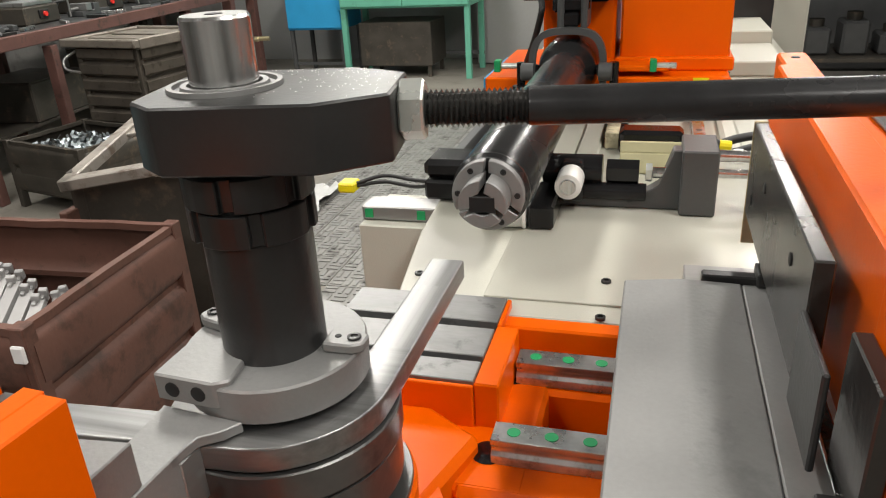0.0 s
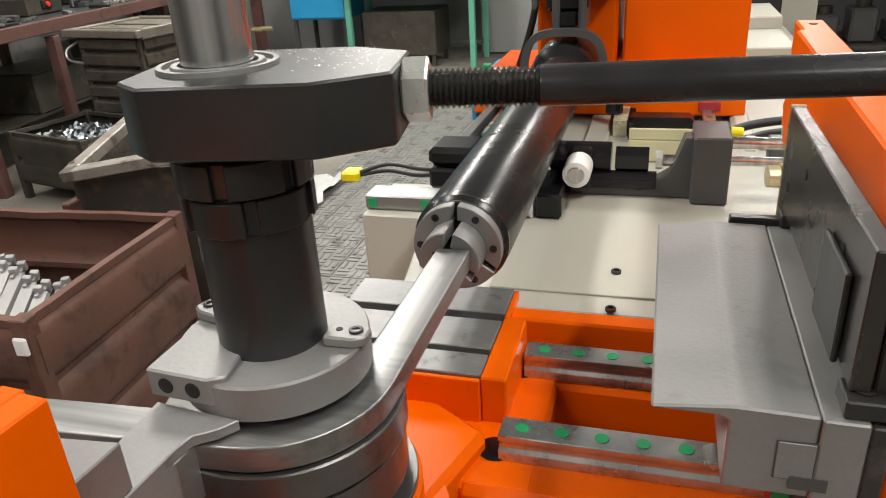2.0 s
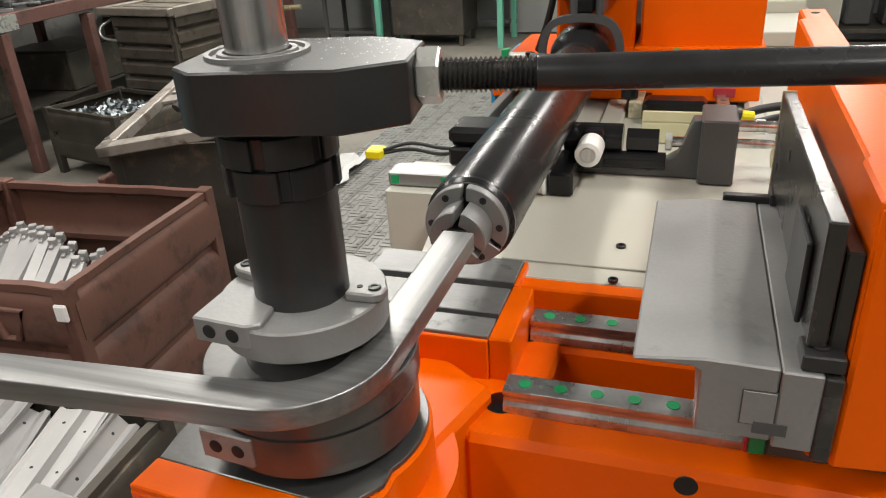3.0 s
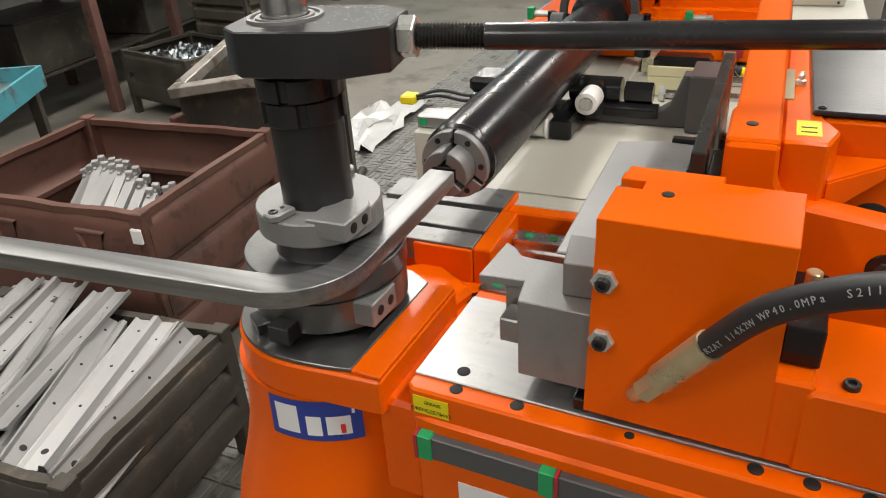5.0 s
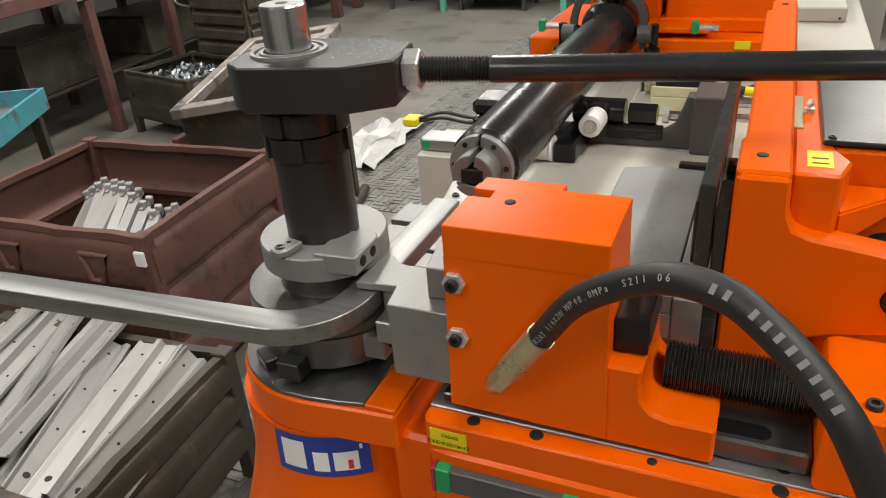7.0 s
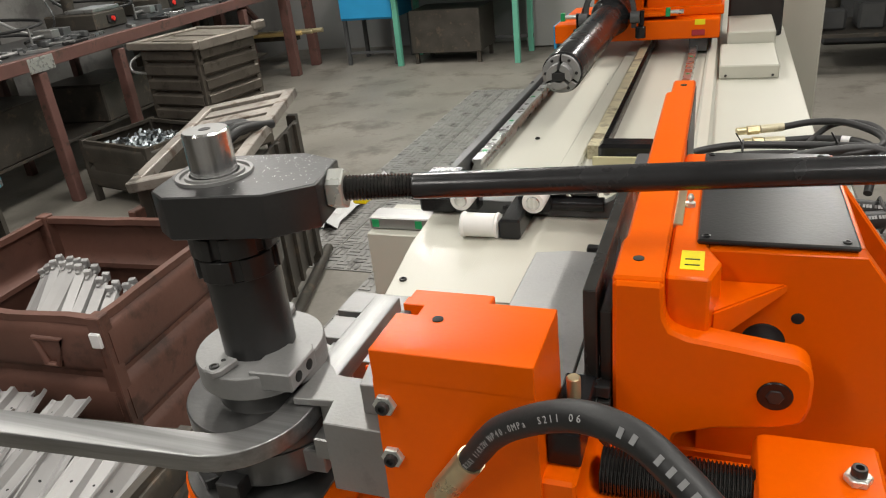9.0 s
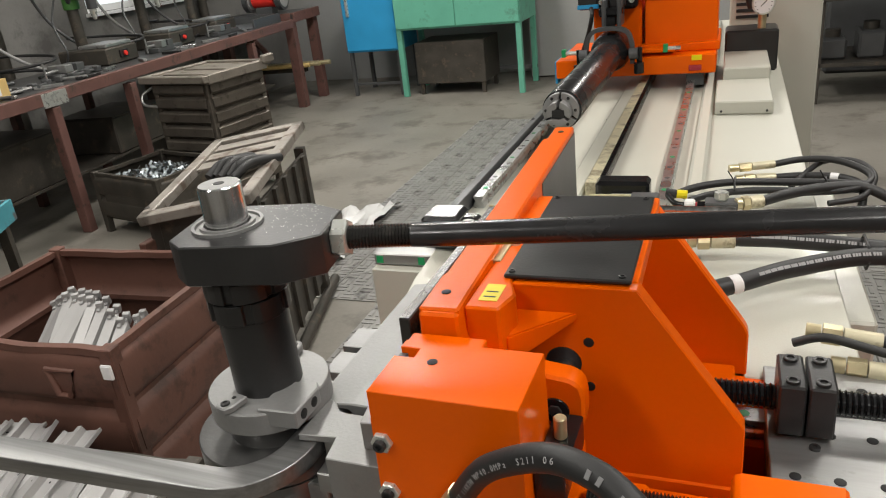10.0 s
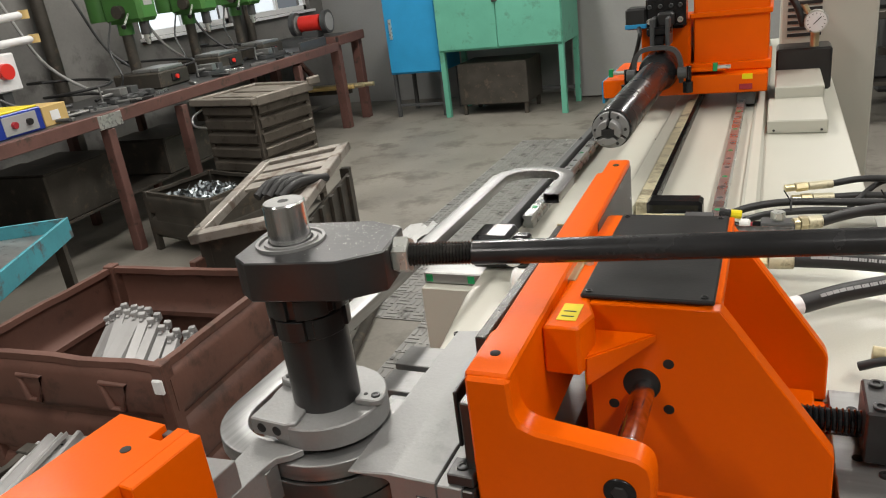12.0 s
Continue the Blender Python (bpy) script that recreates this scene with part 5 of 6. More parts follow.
def channel_part(parent_name, label, length, width, m, mat=None):
    """A folded sheet profile with small holes."""
    o = thing(parent_name, label, "sheet part", (0, 0, 0), "sheet parts")
    w, t, f = width / 2, 0.002, 0.022
    sec = [(-w, 0), (-w, f * 0.5), (-w + 0.004, f * 0.5), (-w * 0.75, 0.004), (-w * 0.2, 0.004), (-w * 0.08, f), (w * 0.12, f), (w * 0.24, 0.004), (w * 0.8, 0.004), (w - 0.004, f * 0.5), (w, f * 0.5), (w, 0), (w * 0.78, 0), (w * 0.22, 0), (w * 0.1, f - t), (-w * 0.06, f - t), (-w * 0.18, 0), (-w * 0.78, 0)]
    part("sheet", prism(sec, -length / 2, length / 2, "x", 0), STAMPED, o)
    for k in range(4):
        bore_shade(o, (-length / 2 + length * (0.1 + 0.27 * k), w * 0.5, 0.0042), r=0.0038 if k else 0.008)
        bore_shade(o, (-length / 2 + length * (0.14 + 0.24 * k), -w * 0.5, 0.0042), r=0.0032)
    o.matrix_basis = m
    return o


red = crate("steel_crate", "rust-red ribbed steel crate, open, with toothed sheet parts", -2.036, -1.25, 1.303, 1.957, 0.08, 0.64, RUST, 3, turn=3.5, handles=2)
part("tag", box(-1.266, -1.23, 1.268, 1.28, 0.565, 0.612, 0.004), WHITE, red, "torn white paper tag")
black = crate("steel_crate", "black dirty steel crate full of pale folded sheet parts", -1.615, -0.88, 0.62, 1.16, 0.1, 0.42, DIRTY, 3, turn=4.0)
rp = random.Random(11)
for x, y, z, a, b, roll in ((-1.0, 0.905, 0.425, 75.5, 3, 4), (-0.905, 0.9, 0.4, 81, 2, 55), (-1.225, 0.96, 0.43, 79, 5, -6), (-1.1, 0.9, 0.395, 70, 3, 40), (-1.33, 0.97, 0.415, 68, 4, -28), (-1.43, 0.98, 0.425, 72, 2, 8), (-1.52, 0.94, 0.42, 77, 4, -18), (-1.15, 0.86, 0.36, 74, 0, 0), (-1.35, 0.86, 0.36, 66, 0, 10), (-0.97, 0.86, 0.345, 78, 0, 0), (-1.5, 0.86, 0.35, 84, 0, 0)):
    channel_part("sheet_profile", "pale grey folded sheet steel profile with round holes", 0.5, 0.12, pose(x, y, z, 0, 0, 180 - a) @ pose(0, 0, 0, roll, -b, 0))


def toothed(m):
    o = thing("toothed_strip", "pale stamped toothed sheet strip in the crate", "sheet part", (0, 0, 0), "toothed strips")
    part("strip", prism([(-0.019, 0), (-0.0165, 0.03), (0.0165, 0.03), (0.019, 0), (0.0165, 0), (0.014, 0.026), (-0.014, 0.026), (-0.0165, 0)], -0.17, 0.13, "y", 0), STAMPED, o)
    for y0, x0, z0 in ((0.118, -0.017, 0.03), (0.152, -0.006, 0.022)):
        part("tooth", plus(box(x0, x0 + 0.024, y0, y0 + 0.017, z0 - 0.006, z0 + 0.024, 0.002), box(x0 + 0.004, x0 + 0.016, y0 - 0.016, y0 + 0.002, z0 - 0.012, z0 + 0.008, 0.0015)), STAMPED, o)
    part("web", box(-0.012, 0.012, 0.12, 0.165, 0.012, 0.018, 0.001), STAMPED, o)
    o.matrix_basis = m
    return o


strip0 = None
rh = random.Random(4)
for k in range(12):
    u = k / 11 - 0.42
    m = pose(-1.89 + 0.05 * k, 1.68 - 0.015 * k, 0.5 - 0.42 * u * u - 0.03 * u, 13 + rh.uniform(-3, 4), 34 * u + rh.uniform(-5, 5), 25 + rh.uniform(-3, 3))
    if strip0 is None:
        strip0 = toothed(m)
    else:
        copy_thing(strip0, m)
for k in range(11):
    copy_thing(strip0, pose(-1.86 + 0.052 * k, 1.65 - 0.01 * k + rh.uniform(-0.02, 0.02), 0.39 + rh.uniform(-0.02, 0.02), 8, rh.uniform(-20, 20), 24 + rh.uniform(-8, 8)))
for k in range(6):
    copy_thing(strip0, pose(-1.5 + 0.04 * k, 1.6 + rh.uniform(-0.02, 0.02), 0.44 + 0.008 * k, 10, rh.uniform(-25, 25), 15 + rh.uniform(-10, 10)))
part("fill", prism([(-2.02, 1.32), (-1.27, 1.32), (-1.27, 1.94), (-2.02, 1.94)], 0.1, 0.3, "z", 0), DIRTY, red)

cab = crate("tall_ribbed_crate", "tall dark ribbed steel crate with bent metal lid", -3.42, -2.92, 4.2, 4.72, 0.06, 0.88, DUSTDARK, 8, turn=-9, swell=1.5)
lid = part("lid", box(-3.47, -2.88, 4.15, 4.77, 0.895, 0.905, 0.002), GREYBROWN, cab, "worn flat metal lid")
for bx in (box(-3.5, -2.85, 4.12, 4.17, 0.872, 0.922, 0.006), box(-3.5, -2.85, 4.75, 4.8, 0.89, 0.922, 0.006), box(-3.5, -3.45, 4.17, 4.75, 0.89, 0.922, 0.006), box(-2.9, -2.85, 4.17, 4.75, 0.86, 0.925, 0.006), box(-3.4, -2.95, 4.26, 4.36, 0.905, 0.915, 0.004), box(-3.4, -2.95, 4.46, 4.6, 0.905, 0.915, 0.004)):
    part("lid_bar", bx, GREYBROWN, lid)
part("lid_ear", box(-2.87, -2.83, 4.7, 4.82, 0.9, 0.96, 0.01), GREYBROWN, lid)
part("side_handle", sweep(smooth_path([(-3.44, 4.18, 0.84), (-3.46, 4.1, 0.8), (-3.44, 4.08, 0.74), (-3.42, 4.18, 0.7)], 6), 0.009), WORN, cab, "bent wire handle")
small = crate("low_crate", "low dark steel crate with bright scrap pieces", -3.5, -2.85, 3.5, 4.03, 0.1, 0.41, DIRTY, 2, turn=-13)
scrap = bmesh.new()
for k in range(420):
    p = Vector((rp.uniform(-3.38, -2.87), rp.uniform(3.5, 3.92), 0.36 + rp.uniform(0, 0.03)))
    e = Euler((rp.uniform(-1, 1), rp.uniform(-1, 1), rp.uniform(0, 6)))
    scrap.faces.new([scrap.verts.new(p + e.to_matrix() @ Vector(q)) for q in ((-0.022, -0.008, 0), (0.022, -0.007, 0), (0.018, 0.009, 0), (-0.015, 0.008, 0))])
sc = part("scrap", scrap, SCRAPM, small, "bright metal scrap pieces")
sc["kind"] = "stuff"
part("bed_of_scrap", box(-3.42, -2.83, 3.48, 3.95, 0.2, 0.355, 0), DIRTY, small)

rackf = thing("folding_rack", "worn bare steel pallet frame standing on dark legs", "rack", (-1.5, 2.3, 0))
RM = pose(-1.6, 2.49, 0, 0, 0, 16) @ pose(1.52, -2.3, 0)
tilt = RM @ pose(-1.52, 2.3, 0.8, 4, -7, 0)
for a, b in (((-0.2, -0.42, 0), (0.2, -0.42, 0)), ((-0.2, 0.42, 0), (0.2, 0.42, 0)), ((-0.2, -0.42, 0), (-0.2, 0.42, 0)), ((0.2, -0.42, 0), (0.2, 0.42, 0))):
    a, b = Vector(a), Vector(b)
    part("frame_bar", moved(box(min(a.x, b.x) - 0.025, max(a.x, b.x) + 0.025, min(a.y, b.y) - 0.025, max(a.y, b.y) + 0.025, -0.02, 0.02, 0.004), tilt), PALLET, rackf)
for k in range(3):
    part("slat", moved(box(-0.18, 0.18, 0.05 + 0.12 * k, 0.13 + 0.12 * k, -0.005, 0.006), tilt), PALLET, rackf)
for x, y in ((-1.32, 1.95), (-1.32, 2.66), (-1.72, 1.95), (-1.72, 2.66)):
    part("leg", moved(box(x - 0.022, x + 0.022, y - 0.022, y + 0.022, 0, 0.77), RM), DIRTY, rackf)
part("end_panel", moved(box(-1.31, -1.296, 1.95, 2.66, 0.12, 0.75), RM), DIRTY, rackf)
for k in range(5):
    part("panel_rib", moved(box(-1.296, -1.28, 1.96 + 0.15 * k, 2.0 + 0.15 * k, 0.12, 0.75), RM), DIRTY, rackf)
part("front_panel", moved(box(-1.7, -1.34, 1.93, 1.945, 0.12, 0.74), RM), DIRTY, rackf)
part("lower_rim", box(-1.735, -1.7, 2.02, 2.7, 0.6, 0.645, 0.004), RUST, rackf, "rust-red lower rim")
part("lower_side", box(-1.722, -1.71, 2.03, 2.7, 0.1, 0.6, 0.003), DIRTY, rackf)
part("foot_bar", moved(rod((-1.3, 1.9, 0.03), (-1.3, 2.8, 0.03), 0.025), RM), DIRTY, rackf)
gl = thing("work_gloves", "crumpled black work gloves on the frame", "gloves", (-1.45, 2.2, 0.9))
gl.location = (-1.5, 2.38, 0.83)
for k in range(7):
    part("finger", sweep(smooth_path([(-1.5 + 0.02 * k, 2.1 + 0.02 * (k % 3), 0.895), (-1.48 + 0.022 * k, 2.18, 0.93 + 0.01 * (k % 2)), (-1.44 + 0.018 * k, 2.27 + 0.015 * k, 0.9)], 5), 0.018), RUBBER, gl)
part("palm", lathe([(0, -0.03), (0.06, -0.02), (0.075, 0.0), (0.05, 0.025), (0, 0.03)], (-1.43, 2.25, 0.915), 14), RUBBER, gl)

PLACE[0] = pose(-2.49, 2.145, 0, 0, 0, 29) @ pose(2.31, -2.11, 0)
tray = thing("tray_trolley", "cyan edged tray trolley on dark steel legs", "trolley", (-2.6, 1.7, 0))
part("tray_floor", box(-3.3, -2.32, 1.3, 2.1, 0.7, 0.712), WORN, tray)
for bx in (box(-3.3, -2.32, 1.29, 1.305, 0.68, 0.77), box(-3.3, -2.32, 2.095, 2.11, 0.68, 0.77), box(-2.325, -2.31, 1.29, 2.11, 0.68, 0.77)):
    part("edge", bx, CYAN, tray, "chipped cyan tray edge")
for x, y in ((-2.36, 1.34), (-2.36, 2.06), (-3.2, 1.34), (-3.2, 2.06)):
    part("leg", box(x - 0.02, x + 0.02, y - 0.02, y + 0.02, 0, 0.69), DIRTY, tray)
part("lower_shelf", box(-3.2, -2.36, 1.3, 2.1, 0.3, 0.315), DIRTY, tray)
PLACE[0] = Matrix.Identity(4)
pl = thing("timber_offcut", "pale timber offcut lying beside the crate", "timber", (-2.3, 1.6, 0.0))
part("board", moved(box(-0.3, 0.3, -0.04, 0.04, 0, 0.03), pose(-2.26, 1.62, 0.32, 0, 0, 60)), CARD, pl)

# white plastic sheet on the floor
sheet = bmesh.new()
grid = {}
for i in range(13):
    for j in range(10):
        u, v = i / 12 - 0.5, j / 9 - 0.5
        edge = 1 - 0.25 * noise.noise(Vector((u * 3, v * 3, 1.7)))
        grid[i, j] = sheet.verts.new((-1.8 + u * 0.34 * edge + 0.05 * noise.noise(Vector((v * 5, u * 5, 4))), 3.62 + v * 0.85 * edge + u * 0.2 + 0.09 * noise.noise(Vector((u * 6, v * 6, 9))), 0.012 + 0.13 * abs(noise.noise(Vector((u * 11, v * 14, 0.3))))))
for i in range(12):
    for j in range(9):
        sheet.faces.new((grid[i, j], grid[i + 1, j], grid[i + 1, j + 1], grid[i, j + 1]))
tagged(mesh_object("plastic_sheet", sheet, PLASTIC), "crumpled white plastic sheet lying on the floor", "plastic sheet")

# ---- workbench with drill presses ----
PLACE[0] = pose(-3.69, 3.57, 0.1, 0, 0, 5.8) @ pose(3.68, -3.5, 0)
bench = thing("workbench", "long workbench with oxide-red steel frame and dark top", "workbench", (-4.2, 4.2, -0.1))
part("top", box(-4.6, -3.72, 0.6, 7.15, 0.83, 0.86, 0.004), DARKBENCH, bench)
part("front_rail", box(-3.73, -3.68, 0.6, 7.15, 0.785, 0.868, 0.004), BENCHRED, bench)
for y in (1.6, 3.5, 4.3, 6.2):
    part("leg", box(-3.75, -3.68, y - 0.035, y + 0.035, -0.1, 0.76, 0.004), BENCHRED, bench)
    part("back_leg", box(-4.6, -4.54, y + 0.5, y + 0.56, -0.1, 0.83, 0.004), BENCHRED, bench)
part("shelf", box(-4.55, -3.95, 0.8, 7.0, 0.2, 0.22), DIRTY, bench)
part("gusset_plate", box(-3.682, -3.676, 3.4, 3.62, 0.77, 0.86, 0.001), ZINC, bench)
ob2 = thing("side_bench", "heavy dark brown steel bench at the wall", "workbench", (-3.7, 7.5, -0.1))
part("top", box(-4.7, -3.7, 7.2, 7.9, 0.86, 0.92, 0.004), DARKBENCH, ob2)
for x, y in ((-3.78, 7.26), (-3.78, 7.84), (-4.6, 7.26), (-4.6, 7.84)):
    part("leg", box(x - 0.05, x + 0.05, y - 0.05, y + 0.05, -0.1, 0.87, 0.004), BENCHRED, ob2)
part("rail", plus(box(-3.735, -3.69, 7.2, 7.9, 0.83, 0.93, 0.004), box(-4.7, -3.735, 7.195, 7.225, 0.83, 0.93, 0.004)), BENCHRED, ob2)
part("stretcher", box(-4.6, -3.8, 7.5, 7.56, 0.25, 0.31), DIRTY, ob2)
part("brace", rod((-4.1, 7.24, 0.5), (-4.4, 7.24, 0.86), 0.03, 6), BENCHRED, ob2)
for k in range(3):
    bar = thing("bar_stock", "brass coloured bar stock under the bench", "bar stock", (-3.8, 7.4 + 0.1 * k, 0.33), "bar stock")
    part("bar", rod((-4.5, 7.36 + 0.06 * k, 0.34), (-3.7 + 0.1 * k, 7.4 + 0.07 * k, 0.34), 0.025), BRASS if k else CARD, bar)


def drill_press(x, y, s=1.0):
    d = thing("drill_press", "green bench drill press on a dark cast base", "drill press", (x, y, 0.86), "drill presses")
    def P(nm, bm, mat, lab=""):
        return part(nm, bm, mat, d, lab)
    P("base", box(x - 0.2, x + 0.26, y - 0.19, y + 0.19, 0.861, 0.99, 0.012), DIRTY)
    P("table", box(x - 0.02, x + 0.24, y - 0.16, y + 0.16, 0.99, 1.02, 0.006), WORN)
    P("column", cyl(0.045, 0, 0.75, (x - 0.1, y, 0.98)), DIRTY)
    P("head", box(x - 0.2, x + 0.17, y - 0.11, y + 0.11, 1.38, 1.66, 0.03), DRILLGREEN, "green cast head")
    P("belt_guard", box(x - 0.26, x + 0.2, y - 0.13, y + 0.13, 1.662, 1.78, 0.03), DRILLGREEN)
    P("motor", cyl(0.1, -0.14, 0.14, (x - 0.3, y, 1.55)), DRILLGREEN)
    P("spindle", cyl(0.04, 0, 0.1, (x + 0.09, y, 1.28)), GUNGREY)
    P("depth_drum", cyl(0.05, 0, 0.05, (x - 0.02, y - 0.16, 1.47), "y"), DIRTY)
    P("head_boss", cyl(0.062, 0, 0.1, (x - 0.1, y, 1.29)), DRILLGREEN)
    P("rating_plate", box(x + 0.1701, x + 0.1715, y - 0.05, y + 0.05, 1.5, 1.56, 0), GREYINK)
    P("chuck", lathe([(0, 0), (0.012, 0), (0.024, 0.03), (0.028, 0.05), (0.028, 0.08), (0, 0.08)], (x + 0.09, y, 1.2), 18), ZINC)
    P("feed_handle", rod((x + 0.05, y - 0.11, 1.45), (x + 0.12, y - 0.28, 1.36), 0.009), ZINC)
    P("knob", lathe([(0, -0.02), (0.017, -0.01), (0.02, 0.01), (0, 0.02)], (x + 0.12, y - 0.28, 1.36), 12), INK)
    P("cable", sweep(smooth_path([(x - 0.15, y - 0.1, 1.4), (x - 0.1, y - 0.25, 1.2), (x, y - 0.3, 1.0), (x - 0.1, y - 0.25, 0.88)], 6), 0.008), GUNGREY)
    sw = P("switch_box", box(x + 0.255, x + 0.275, y - 0.05, y + 0.05, 0.9, 0.96, 0.004), INK)
    part("red_button", cyl(0.018, 0, 0.015, (x + 0.275, y, 0.93), "x"), REDDOT, sw)


for x, y in ((-4.28, 4.72), (-4.3, 5.6), (-4.32, 6.42)):
    drill_press(x, y)
pb = thing("power_supply_box", "blue control box with grey panel and knobs", "control box", (-4.0, 2.95, 0.86))
part("case", box(-4.2, -3.82, 2.74, 3.12, 0.861, 1.0, 0.006), BLUE, pb)
part("lid", box(-4.19, -3.83, 2.75, 3.11, 1.0, 1.012, 0.004), YELLOW, pb, "dusty yellow lid")
part("panel", box(-3.821, -3.813, 2.82, 3.07, 0.875, 0.985, 0.002), GREYINK, pb)
for y, kn in ((2.89, REDCAP), (3.0, INK)):
    part("knob", cyl(0.02, 0, 0.02, (-3.813, y, 0.93), "x"), kn, pb)
cardb = thing("cardboard_box", "small open cardboard box on the bench", "box", (-4.0, 3.27, 0.86))
part("carton", box(-4.1, -3.86, 3.16, 3.36, 0.861, 0.985, 0.003), CARD, cardb)
part("flap", moved(box(-0.12, 0.12, -0.06, 0.0, 0, 0.004, 0.001), pose(-3.98, 3.16, 0.985, 25, 0, 0)), CARD, cardb)
part("label", box(-3.8595, -3.858, 3.22, 3.29, 0.89, 0.95, 0), WHITE, cardb)
for k in range(9):
    t0 = thing("hand_tool", "loose steel hand tool on the bench", "tool", (-3.9, 3.2 + 0.2 * k, 0.87), "bench tools")
    a = k * 1.3
    part("shank", rod((-3.95, 3.25 + 0.13 * k, 0.875), (-3.95 + 0.2 * math.cos(a), 3.25 + 0.13 * k + 0.2 * math.sin(a), 0.882), 0.011, 8), WORN if k % 2 else GUNGREY, t0)
    part("head", box(-3.975, -3.925, 3.225 + 0.13 * k, 3.275 + 0.13 * k, 0.861, 0.9, 0.005), GUNGREY, t0)
for k, (y, w) in enumerate(((3.05, 0.16), (4.15, 0.2), (5.3, 0.18), (6.3, 0.2))):
    v = thing("machine_vise", "dark cast iron machine vise on the bench", "vise", (-4.0, y, 0.86), "machine vises")
    part("body", prism([(y - w, 0.861), (y + w, 0.861), (y + w, 0.9), (y + w * 0.3, 0.9), (y + w * 0.3, 0.95), (y - w * 0.1, 0.95), (y - w * 0.1, 0.9), (y - w, 0.9)], -4.12, -3.98, "x", 0.004), GUNGREY, v)
    part("jaw", box(-4.13, -3.97, y - w * 0.75, y - w * 0.35, 0.9, 0.955, 0.004), WORN, v)
    part("screw", rod((-4.05, y - w * 1.3, 0.92), (-4.05, y - w * 0.3, 0.92), 0.012), WORN, v)
    part("handle", rod((-4.05, y - w * 1.3, 0.86 + 0.01), (-4.05, y - w * 1.3, 0.99), 0.007), WORN, v)
for k in range(6):
    cb = thing("loose_cable", "grey cable hanging behind the bench", "cable", (-4.6, 2.6 + 0.7 * k, 0.9), "cables")
    y = 2.6 + 0.7 * k
    part("cable", sweep(smooth_path([(-4.85, y, 1.7), (-4.7, y + 0.1, 1.2), (-4.5, y + 0.25, 0.95), (-4.4, y + 0.4, 0.88), (-4.35, y + 0.6, 0.875)], 6), 0.012), GUNGREY if k % 2 else WALLM, cb)
for k in range(10):
    y = 3.3 + 0.34 * k
    st = thing("steel_offcut", "bright steel offcut lying on the bench", "offcut", (-3.85, y, 0.861), "bench offcuts")
    part("bar", moved(box(-0.09, 0.09, -0.014, 0.014, 0, 0.022, 0.002), pose(-3.86 + 0.04 * (k % 3), y, 0.8615, 0, 0, 35 * k)), (RAILPOL, WORN, BLACK)[k % 3], st)
for k in range(4):
    coil = thing("coiled_cable", "dark cable coiled behind the drill presses", "cable", (-4.45, 3.0 + 1.05 * k, 0.87), "coiled cables")
    part("coil", sweep(smooth_path([(-4.42 + (0.16 + 0.02 * q % 3) * math.cos(q * 0.9), 3.0 + 1.05 * k + 0.2 * math.sin(q * 0.9), 0.875 + 0.016 * q) for q in range(13)], 5), 0.011), RUBBER, coil)
grind = thing("bench_grinder", "red bench grinder with grey wheel guards", "grinder", (-3.9, 7.5, 0.92))
part("motor", cyl(0.09, -0.13, 0.13, (-4.15, 7.5, 1.08), "x"), REDDOT, grind)
part("foot", box(-4.25, -4.05, 7.42, 7.58, 0.921, 1.0, 0.01), GUNGREY, grind)
for sx in (-0.2, 0.2):
    wv = part("wheel_guard", cyl(0.13, -0.03, 0.03, (-4.15 + sx, 7.5, 1.08), "x"), GUNGREY, grind)
    part("wheel", cyl(0.1, 0.03, 0.034, (-4.15 + sx, 7.5, 1.08), "x"), WALLM, wv)
tr2 = thing("parts_tray", "dark steel tray on the bench end", "tray", (-3.95, 6.9, 0.86))
part("pan", plus(box(-4.5, -3.8, 6.5, 7.1, 0.861, 0.87), box(-3.82, -3.8, 6.5, 7.1, 0.87, 0.95), box(-4.5, -3.8, 7.08, 7.1, 0.87, 0.95)), GUNGREY, tr2)
for k in range(4):
    bx = thing("storage_box", "dark box stored under the workbench", "box", (-4.2, 2.2 + 1.2 * k, 0), "stored boxes")
    part("carton", box(-4.5, -3.95, 1.9 + 1.2 * k, 2.6 + 1.2 * k, 0.221, 0.5 + 0.06 * (k % 2), 0.01), DIRTY, bx)
    part("flap", box(-4.5, -3.95, 1.9 + 1.2 * k, 2.25 + 1.2 * k, 0.501 + 0.06 * (k % 2), 0.51 + 0.06 * (k % 2), 0.002), DIRTY, bx)

PLACE[0] = Matrix.Identity(4)
es = thing("emergency_panel", "white switch panel with a red stop button", "switch", (-4.7, 3.6, 0.961))
part("box", box(-4.72, -4.62, 3.5, 3.74, 1.14, 1.4, 0.01), WHITE, es)
part("stand", box(-4.7, -4.65, 3.58, 3.66, 0.961, 1.14, 0.004), GUNGREY, es)
part("stop_button", cyl(0.055, 0, 0.05, (-4.62, 3.62, 1.28), "x"), REDDOT, es)
for z0, z1, y1 in ((1.43, 1.47, 3.93), (1.58, 1.64, 3.9)):
    arm_l = thing("jointed_lamp_arm", "white jointed arm above the bench", "arm", (-4.75, 3.2, z0), "jointed arms")
    part("bar", rod((-4.8, 3.1, z0), (-4.6, y1, z1), 0.028), WHITE, arm_l)
    part("joint", cyl(0.035, -0.03, 0.03, (-4.6, y1, z1)), CARD, arm_l)
    part("wall_post", box(-4.84, -4.77, 3.06, 3.14, 0.961, z0 + 0.05, 0.004), GUNGREY, arm_l)

